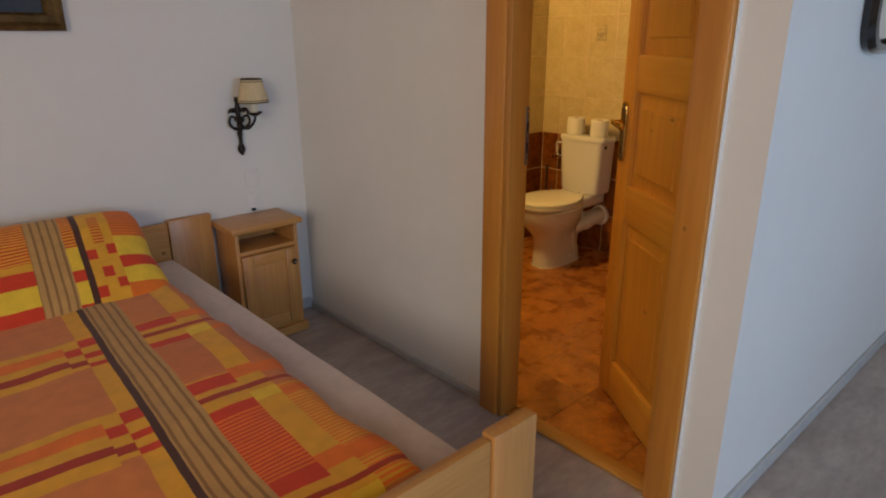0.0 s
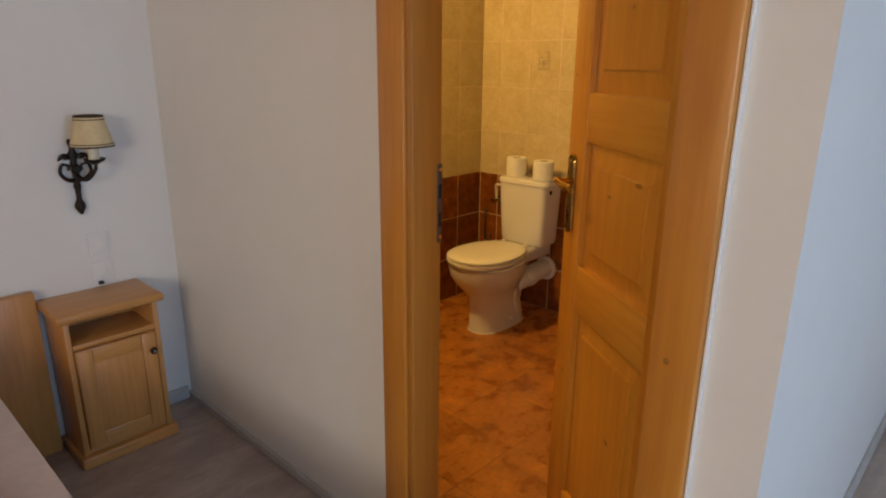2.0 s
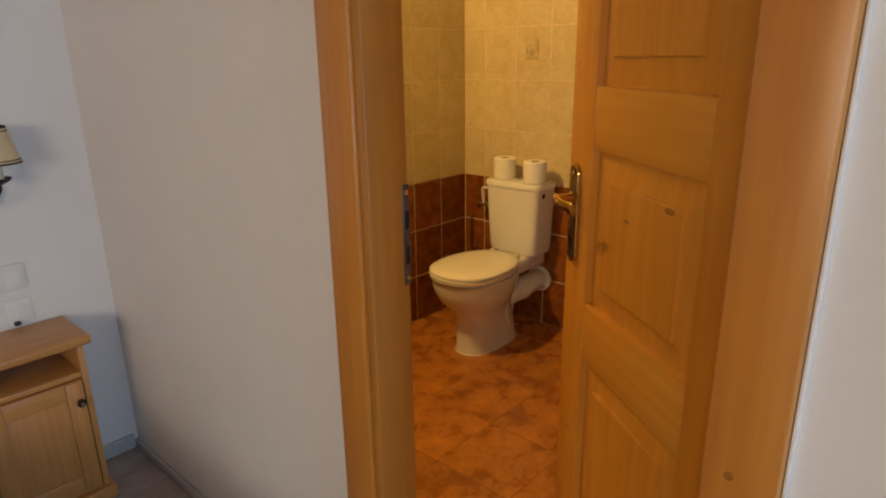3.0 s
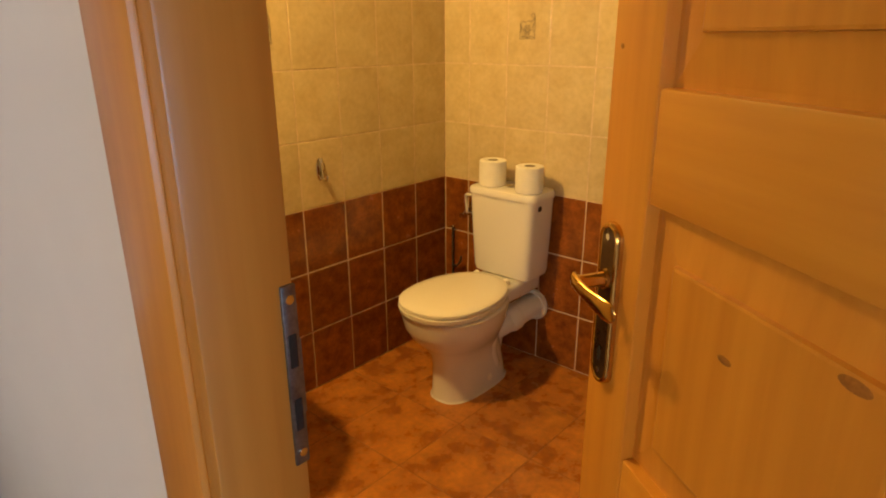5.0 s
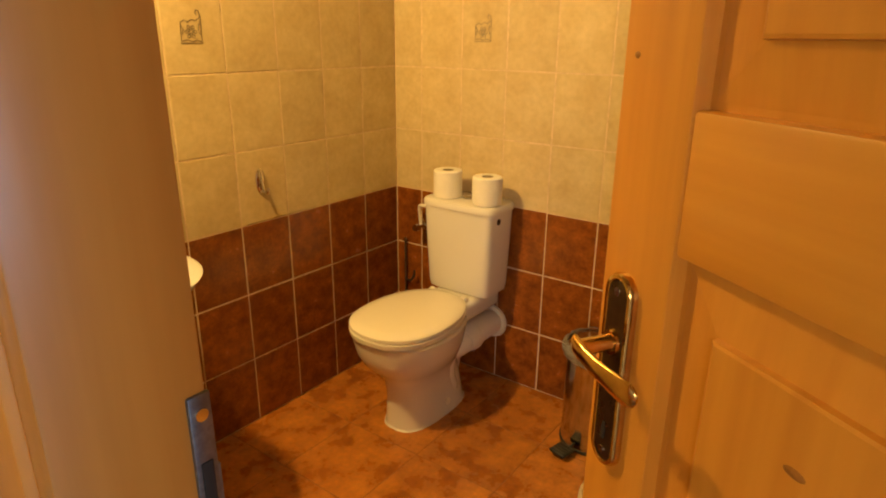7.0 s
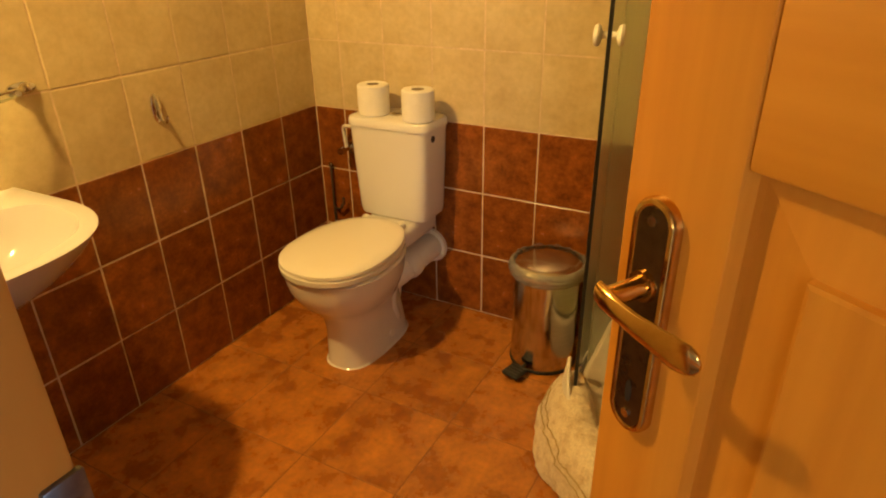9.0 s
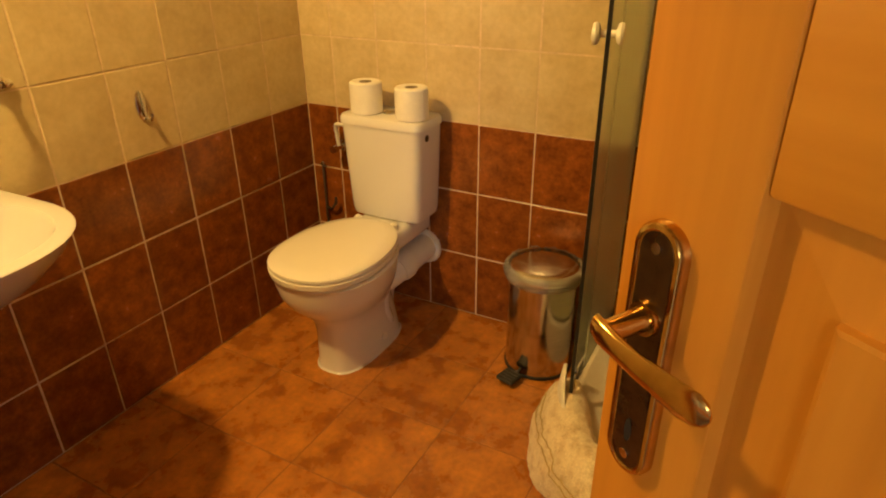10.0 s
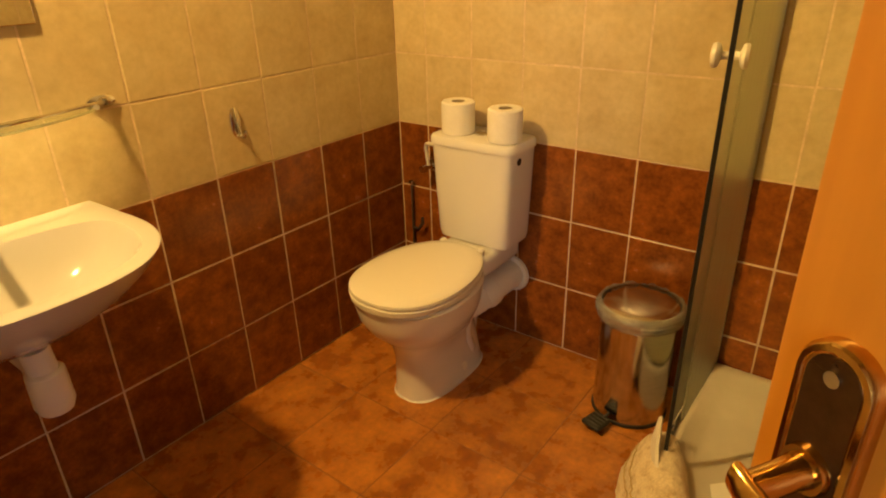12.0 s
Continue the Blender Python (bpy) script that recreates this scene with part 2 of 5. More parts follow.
def checked_cloth(name, lanes, stripe, line, low, high):
    """Printed cotton. Each lane: from u to u, its ground, then bands (from v, to v, colour, hatch colour or None)."""
    m = bpy.data.materials.new(name)
    m.use_nodes = True
    n, l = m.node_tree.nodes, m.node_tree.links
    b = n["Principled BSDF"]
    b.inputs["Roughness"].default_value, b.inputs["Sheen Weight"].default_value = 0.9, 0.1
    uv = n.new("ShaderNodeUVMap")
    soft = n.new("ShaderNodeTexNoise")
    soft.inputs["Scale"].default_value, soft.inputs["Detail"].default_value = 14, 3
    l.new(uv.outputs[0], soft.inputs["Vector"])
    shake = n.new("ShaderNodeVectorMath")
    shake.operation = 'MULTIPLY_ADD'
    l.new(soft.outputs["Color"], shake.inputs[0])
    shake.inputs[1].default_value = (0.005, 0.005, 0)
    l.new(uv.outputs[0], shake.inputs[2])
    sep = n.new("ShaderNodeSeparateXYZ")
    l.new(shake.outputs[0], sep.inputs[0])
    u, v = sep.outputs[0], sep.outputs[1]

    def math_node(op, a, c=None, w=None):
        k = n.new("ShaderNodeMath")
        k.operation = op
        for i, q in enumerate((a, c, w)):
            if isinstance(q, (int, float)):
                k.inputs[i].default_value = q
            elif q is not None:
                l.new(q, k.inputs[i])
        return k.outputs[0]

    def ramp(sock, stops):
        r = n.new("ShaderNodeValToRGB")
        r.color_ramp.interpolation = 'CONSTANT'
        e = r.color_ramp.elements
        e[0].position, e[0].color = stops[0][0], (*stops[0][1], 1)
        last = stops[1] if len(stops) > 1 else (1.0, stops[0][1])
        e[1].position, e[1].color = last[0], (*last[1], 1)
        for p, c in stops[2:]:
            e.new(p).color = (*c, 1)
        l.new(sock, r.inputs[0])
        return r.outputs[0]

    def mix(f, a, c):
        k = n.new("ShaderNodeMix")
        k.data_type = 'RGBA'
        l.new(f, k.inputs[0])
        l.new(a, k.inputs[6])
        l.new(c, k.inputs[7])
        return k.outputs[2]

    def between(sock, a, c):
        return math_node('MULTIPLY', math_node('GREATER_THAN', sock, a), math_node('LESS_THAN', sock, c))

    # the lanes repeat across the cloth
    u = math_node('MULTIPLY_ADD', math_node('FRACT', math_node('MULTIPLY_ADD', u, 1 / 0.85, 0.43 / 0.85)), 0.85, -0.43)
    along = math_node('MULTIPLY_ADD', v, 1 / (high - low), -low / (high - low))
    fine = math_node('GREATER_THAN', math_node('FRACT', math_node('MULTIPLY', v, 1 / 0.0145)), 0.52)
    col = ramp(along, [(0.0, SALMON)])
    for u0, u1, ground, bands in lanes:
        cuts = sorted({low, high, *[q for r in bands for q in r[:2] if low < q < high]})
        one, two = [], []
        for a, c in zip(cuts, cuts[1:]):
            hit = [r for r in bands if r[0] <= (a + c) / 2 <= r[1]]
            base, over = (hit[-1][2], hit[-1][3] or hit[-1][2]) if hit else (ground, ground)
            p = (a - low) / (high - low)
            if not one or one[-1][1] != base or two[-1][1] != over:
                one.append((p, base))
                two.append((p, over))
        col = mix(between(u, u0, u1), col, mix(fine, ramp(along, one), ramp(along, two)))
    lane = ramp(math_node('FRACT', math_node('MULTIPLY', u, 1 / 0.025)), [(0, BEIGE), (0.45, OLIVE), (0.78, BEIGE)])
    col = mix(between(u, *stripe), col, lane)
    col = mix(between(u, *line), col, ramp(along, [(0.0, DARK)]))
    tone = n.new("ShaderNodeTexNoise")
    tone.inputs["Scale"].default_value, tone.inputs["Detail"].default_value = 22, 5
    l.new(uv.outputs[0], tone.inputs["Vector"])
    sc = n.new("ShaderNodeVectorMath")
    sc.operation = 'SCALE'
    l.new(col, sc.inputs[0])
    l.new(math_node('MULTIPLY_ADD', tone.outputs["Fac"], 0.4, 0.84), sc.inputs["Scale"])
    l.new(sc.outputs[0], b.inputs["Base Color"])
    weave = n.new("ShaderNodeTexNoise")
    weave.inputs["Scale"].default_value = 60
    bp = n.new("ShaderNodeBump")
    bp.inputs["Strength"].default_value, bp.inputs["Distance"].default_value = 0.25, 0.003
    l.new(weave.outputs["Fac"], bp.inputs["Height"])
    l.new(bp.outputs[0], b.inputs["Normal"])
    return m


def duvet_cloth():
    """The print repeats every 0.487 m along the bed; plain and hatched blocks take turns."""
    g = [1.61 + 0.487 * k for k in (-1, 0, 1)]
    right = [(1.13, 1.44, ORANGE, RED), (1.66, 1.92, SALMON, (0.60, 0.16, 0.05)), (2.14, 2.45, SALMON, None)]
    column, edge = [], [(1.0, 1.5, YELLOW, ORANGE), (1.66, 1.90, SALMON, (0.62, 0.17, 0.05))]
    left, inner, outer = [], [(1.66, 1.95, SALMON, None), (2.14, 2.5, SALMON, None)], []
    for q in g:
        right += [(q - 0.17, q + 0.035, YELLOW, None), (q - 0.03, q + 0.03, RED, None), (q - 0.083, q - 0.058, DEEP, None), (q - 0.168, q - 0.130, RED, None)]
        column += [(q - 0.01, q + 0.05, ORANGE, None), (q - 0.083, q - 0.058, DEEP, None), (q - 0.15, q - 0.10, LEMON, None)]
        edge += [(q - 0.02, q + 0.04, ORANGE, None), (q - 0.083, q - 0.060, DEEP, None), (q - 0.16, q - 0.13, ORANGE, None)]
        outer += [(q - 0.18, q + 0.03, YELLOW, None), (q - 0.055, q - 0.005, ORANGE, None), (q - 0.135, q - 0.100, DEEP, None)]
        inner += [(q - 0.17, q + 0.03, YELLOW, None), (q - 0.075, q - 0.030, RED, None), (q - 0.150, q - 0.115, DEEP, None)]
        left += [(q - 0.17, q + 0.05, YELLOW, None), (q - 0.035, q + 0.015, RED, None), (q - 0.110, q - 0.080, RED, None), (q - 0.168, q - 0.145, RED, None)]
    lanes = [(-2.0, -0.10, SALMON, outer), (-0.10, -0.058, SALMON, inner), (-0.058, -0.01, YELLOW, left), (0.10, 0.222, SALMON, right),
             (0.222, 0.292, YELLOW, column), (0.292, 0.60, SALMON, edge)]
    return checked_cloth("orange_checked_duvet_cotton", lanes, (0.004, 0.106), (-0.013, 0.006), 0.90, 2.60)


def pillow_cloth():
    top = (0.335, 0.60, ORANGE, (0.62, 0.15, 0.02))
    block = [top, (0.235, 0.335, LEMON, None), (0.180, 0.236, RED, None), (0.108, 0.180, LEMON, None), (0.05, 0.108, ORANGE, None)]
    left = [(0.27, 0.60, YELLOW, RED), (0.175, 0.235, RED, None), (0.09, 0.175, LEMON, None), (0.03, 0.09, RED, None)]
    lanes = [(-1.0, -0.155, YELLOW, left), (-0.052, -0.010, LEMON, [(0.31, 0.60, YELLOW, RED), (0.15, 0.20, RED, None), (0.03, 0.06, RED, None)]),
             (0.008, 0.042, YELLOW, [(0.235, 0.282, RED, None), (0.070, 0.115, RED, None)]),
             (0.042, 0.078, YELLOW, [(0.31, 0.46, YELLOW, RED), (0.150, 0.197, RED, None)]),
             (0.078, 0.110, YELLOW, [(0.250, 0.298, RED, None), (0.095, 0.140, RED, None)]),
             (0.110, 0.60, SALMON, block)]
    return checked_cloth("orange_checked_pillow_cotton", lanes, (-0.158, -0.050), (-0.012, 0.010), -0.05, 0.60)


M["checks"] = duvet_cloth()
M["pillow_checks"] = pillow_cloth()


# ---- mesh helpers ----
def mesh_object(name, bm, mat, smooth=False):
    me = bpy.data.meshes.new(name)
    bm.normal_update()
    bm.to_mesh(me)
    bm.free()
    me.materials.append(M[mat])
    if smooth:
        for p in me.polygons:
            p.use_smooth = True
        me.set_sharp_from_angle(angle=radians(40))
    return new(name, me)


def part(name, bm, mat, parent, label="", smooth=True):
    ob = mesh_object(name, bm, mat, smooth)
    ob.parent = parent
    if label:
        ob["label"] = label
    return ob


def thing(name, m, label, category, group="", kind=""):
    ob = new(name)
    ob.empty_display_size = 0.1
    ob.matrix_world = m
    return tagged(ob, label, category, group, kind)


def box(x0, y0, z0, x1, y1, z1, bevel=0.0, segs=2, bm=None):
    mine = bmesh.new()
    r = bmesh.ops.create_cube(mine, size=1)
    bmesh.ops.transform(mine, matrix=Matrix.Translation(((x0 + x1) / 2, (y0 + y1) / 2, (z0 + z1) / 2)) @ Matrix.Diagonal((abs(x1 - x0), abs(y1 - y0), abs(z1 - z0), 1)), verts=mine.verts)
    if bevel:
        bmesh.ops.bevel(mine, geom=mine.edges[:], offset=bevel, segments=segs, affect='EDGES', profile=0.5)
    return mine if bm is None else join(bm, mine)


def join(bm, other):
    me = bpy.data.meshes.new("tmp")
    other.to_mesh(me)
    other.free()
    bm.from_mesh(me)
    bpy.data.meshes.remove(me)
    return bm


def loft(rings, cap_start=True, cap_end=True, bm=None):
    """A skin over closed rings with the same number of points."""
    bm = bm or bmesh.new()
    rows = [[bm.verts.new(p) for p in ring] for ring in rings]
    k = len(rows[0])
    for a, b in zip(rows, rows[1:]):
        for i in range(k):
            bm.faces.new((a[i], a[(i + 1) % k], b[(i + 1) % k], b[i]))
    if cap_start:
        bm.faces.new(rows[0][::-1])
    if cap_end:
        bm.faces.new(rows[-1])
    bmesh.ops.recalc_face_normals(bm, faces=bm.faces[:])
    return bm


def ring(cx, cy, z, a, b, power=2.0, segs=40, egg=0.0):
    """A superellipse round (cx, cy); egg widens its +x half's taper."""
    out = []
    for i in range(segs):
        t = 2 * math.pi * i / segs
        c, s = math.cos(t), math.sin(t)
        x = a * math.copysign(abs(c) ** (2 / power), c)
        y = b * math.copysign(abs(s) ** (2 / power), s) * (1 + egg * c)
        out.append((cx + x, cy + y, z))
    return out


def capsule(cx, cz, a, b, segs=14):
    """An upright strip with half-round ends, as (x, z) pairs."""
    up = [(cx + a * math.cos(math.pi * i / segs), cz + b - a + a * math.sin(math.pi * i / segs)) for i in range(segs + 1)]
    return up + [(2 * cx - x, 2 * cz - z) for x, z in up]


def lathe(profile, segs=32, center=(0, 0, 0), cap_start=True, cap_end=True, bm=None):
    cx, cy, cz = center
    return loft([[(cx + r * math.cos(2 * math.pi * i / segs), cy + r * math.sin(2 * math.pi * i / segs), cz + z) for i in range(segs)] for r, z in profile], cap_start, cap_end, bm)


def tube(points, radius, segs=10, bm=None):
    """A round bar along a path; radius is one number or one for each point."""
    pts = [Vector(p) for p in points]
    rings, up = [], None
    for i, p in enumerate(pts):
        d = (pts[min(i + 1, len(pts) - 1)] - pts[max(i - 1, 0)]).normalized()
        if up is None:
            up = d.orthogonal().normalized()
        up = (up - d * up.dot(d)).normalized()
        side = d.cross(up)
        r = radius[i] if isinstance(radius, (list, tuple)) else radius
        rings.append([p + r * (math.cos(2 * math.pi * k / segs) * up + math.sin(2 * math.pi * k / segs) * side) for k in range(segs)])
    return loft(rings, True, True, bm)


def curve_points(ctrl, n=8):
    """A smooth path through control points."""
    c = [Vector(p) for p in ctrl]
    c = [2 * c[0] - c[1]] + c + [2 * c[-1] - c[-2]]
    out = []
    for a, b, d, e in zip(c, c[1:], c[2:], c[3:]):
        for i in range(n):
            t = i / n
            out.append(0.5 * (2 * b + (d - a) * t + (2 * a - 5 * b + 4 * d - e) * t * t + (3 * b - a - 3 * d + e) * t ** 3))
    return out + [c[-2]]


def disc(center, normal, r, depth, segs=24):
    bm = lathe([(r, 0), (r, depth)], segs)
    bmesh.ops.transform(bm, matrix=Matrix.Translation(center) @ Vector(normal).to_track_quat('Z', 'Y').to_matrix().to_4x4(), verts=bm.verts)
    return bm


def structure(name, bm, mat, label, category, smooth=False):
    return tagged(mesh_object(name, bm, mat, smooth), label, category, kind="structure")


# ---- the rooms' shell ----
X_IN, X_OUT, X_BACK = 1.674, 1.605, 3.493       # door wall's two faces, bathroom's far wall
Y_HEAD, Y_LEFT, Y_RIGHT, Y_HALL = 2.905, 2.912, 0.805, 0.720
CEIL, OPEN_L, OPEN_R, OPEN_TOP = 2.45, 1.574, 0.885, 2.02
structure("floor", box(-2.3, -2.5, -0.12, 1.66, 3.05, 0), "carpet", "grey-brown vinyl floor of the bedroom", "floor")
structure("floor_hall", box(1.66, -2.5, -0.12, 3.55, 0.75, 0), "carpet", "grey-brown vinyl floor of the passage", "floor")
bath_floor = structure("floor_bathroom", box(1.66, 0.75, -0.12, 3.6, 3.05, -0.0012), "grout_dark", "terracotta tiled bathroom floor", "floor")
# both pine ceilings are out of view and act as warm reflectors
structure("ceiling", box(-2.3, -2.5, CEIL, 1.65, 3.05, CEIL + 0.1), "bounce_pine", "unseen bedroom ceiling, pine coloured for warm bounce", "ceiling")
structure("ceiling_hall", box(1.65, -2.5, CEIL, 3.55, 0.76, CEIL + 0.1), "bounce_pine", "unseen passage ceiling, pine coloured for warm bounce", "ceiling")
structure("ceiling_bathroom", box(1.65, 0.76, CEIL, 3.6, 3.05, CEIL + 0.1), "paint", "white bathroom ceiling", "ceiling")
structure("wall_head", box(-2.3, Y_HEAD, 0, 1.65, 3.05, CEIL), "paint", "white painted wall behind the bed", "wall")
ww = box(-2.4, -2.5, 0, -2.3, -1.4, CEIL)
box(-2.4, 0.2, 0, -2.3, 3.05, CEIL, bm=ww)
box(-2.4, -1.4, 0, -2.3, 0.2, 0.9, bm=ww)
box(-2.4, -1.4, 2.1, -2.3, 0.2, CEIL, bm=ww)
structure("wall_west", ww, "paint", "white painted side wall with an opening for the added window", "wall")
dw = box(X_OUT, OPEN_L, 0, X_IN - 0.008, Y_HEAD, CEIL)
box(X_OUT, Y_HALL, 0, X_IN - 0.008, OPEN_R, CEIL, bm=dw)
box(X_OUT, OPEN_R, OPEN_TOP, X_IN - 0.008, OPEN_L, CEIL, bm=dw)
structure("wall_door", dw, "paint", "white painted wall round the bathroom door", "wall")
structure("wall_hall", box(X_IN - 0.008, Y_HALL, 0, 3.6, Y_RIGHT - 0.01, CEIL), "paint", "white painted passage wall", "wall")
structure("wall_hall_end", box(3.44, -2.5, 0, 3.55, Y_HALL, CEIL), "paint", "white painted end wall of the passage", "wall")
back = box(-2.4, -2.6, 0, 0.2, -2.5, CEIL)
box(2.0, -2.6, 0, 3.55, -2.5, CEIL, bm=back)
box(0.2, -2.6, 0, 2.0, -2.5, 0.6, bm=back)
box(0.2, -2.6, 1.9, 2.0, -2.5, CEIL, bm=back)
structure("wall_window", back, "paint", "white painted wall with a wide window", "wall")
bath_left = structure("wall_bathroom_left", box(X_IN - 0.05, Y_LEFT + 0.0008, 0, 3.6, 3.05, CEIL), "grout", "bathroom wall of beige tiles over a brown tiled base", "tiled wall")
bath_back = structure("wall_bathroom_back", box(X_BACK + 0.0008, Y_RIGHT - 0.01, 0, 3.6, Y_LEFT + 0.0008, CEIL), "grout", "bathroom wall of beige tiles over a brown tiled base", "tiled wall")
bath_right = structure("wall_bathroom_right", box(X_IN, Y_RIGHT - 0.01, 0, X_BACK + 0.0008, Y_RIGHT - 0.0008, CEIL), "grout", "tiled wall beside the shower", "tiled wall")
structure("ground", box(-60, -80, -3.2, 60, -2.7, -3.0), "carpet", "dull ground outside the window", "ground")

# baseboards
for nm, b in (("baseboard", (1.12, Y_HEAD - 0.014, 0, X_OUT - 0.014, Y_HEAD, 0.055)), ("baseboard", (X_OUT - 0.014, 1.618, 0, X_OUT, Y_HEAD, 0.03)),
              ("baseboard", (1.60, Y_HALL - 0.014, 0, 3.44, Y_HALL, 0.055)), ("baseboard", (3.426, -2.5, 0, 3.44, Y_HALL - 0.014, 0.055))):
    structure(nm, box(*b, bevel=0.004), "base", "low grey-white baseboard", "baseboard")


# ---- door frame and door ----
def door_frame():
    f = thing("door_frame", pose(1.64, 1.23, 0), "golden pine door frame with wide flat casings", "door frame", kind="structure")
    o = Vector((-1.64, -1.23, 0))

    def b(*a, bevel=0.004):
        bm = box(*a, bevel=bevel)
        bmesh.ops.translate(bm, vec=o, verts=bm.verts)
        return bm
    part("casing", b(1.564, 1.530, 0, 1.606, 1.616, 2.06, bevel=0.006), "frame_v", f)
    part("casing", b(1.577, 0.834, 0, 1.606, 0.921, 2.06, bevel=0.006), "frame_v", f)
    part("casing", b(1.566, 0.9215, 1.978, 1.606, 1.529, 2.06, bevel=0.006), "frame_h", f)
    part("lining", b(1.571, 1.5065, 0, 1.6650, 1.5293, 1.98, bevel=0.003), "lining_v", f)
    part("packing", b(1.6065, 1.5295, 0, 1.6595, 1.5735, 1.98, bevel=0.001), "lining_v", f)
    part("lining", b(1.600, 0.886, 0, 1.676, 0.9195, 1.98, bevel=0.003), "lining_v", f)
    part("lining", b(1.600, 0.921, 1.981, 1.676, 1.506, 2.01), "frame_h", f)
    part("bead", b(1.592, 0.8285, 0, 1.606, 0.8335, 2.06, bevel=0.002), "switch", f, "pale filler bead along the casing")
    part("threshold", b(1.595, 0.921, 0.0, 1.660, 1.506, 0.012), "frame_h", f, "worn pine threshold board")
    plate = part("strike_plate", b(1.6500, 1.5040, 0.950, 1.6662, 1.5080, 1.141, bevel=0.0015), "steel_plate", f, "scratched steel strike plate")
    part("lip", b(1.6655, 1.5050, 1.005, 1.6682, 1.5220, 1.085, bevel=0.001), "steel_plate", plate)
    for z in (0.964, 1.127):
        s = disc((1.658, 1.5042, z), (0, -1, 0), 0.0045, 0.0016, 14)
        bmesh.ops.translate(s, vec=o, verts=s.verts)
        part("screw", s, "chrome", plate)
    # dark patches on the plate give the shade of two latch openings
    for z in (0.990, 1.058):
        part("latch_hole_patch", b(1.6535, 1.5030, z, 1.6620, 1.5043, z + 0.034, bevel=0.0003), "hole_shade", plate)
    k = disc((1.5775, 0.888, 0.877), (-1, 0, 0), 0.006, 0.0008, 12)
    bmesh.ops.translate(k, vec=o, verts=k.verts)
    part("knot", k, "knot", f)
    return f


door_frame()

def blade(stations, bm=None):
    """A flattened bar: (centre, half depth across the door, half height) along a path."""
    rings = []
    for (x, y, z), a, b in stations:
        rings.append([(x, y + a * math.cos(2 * math.pi * i / 16), z + b * math.sin(2 * math.pi * i / 16)) for i in range(16)])
    return loft(rings, True, True, bm)


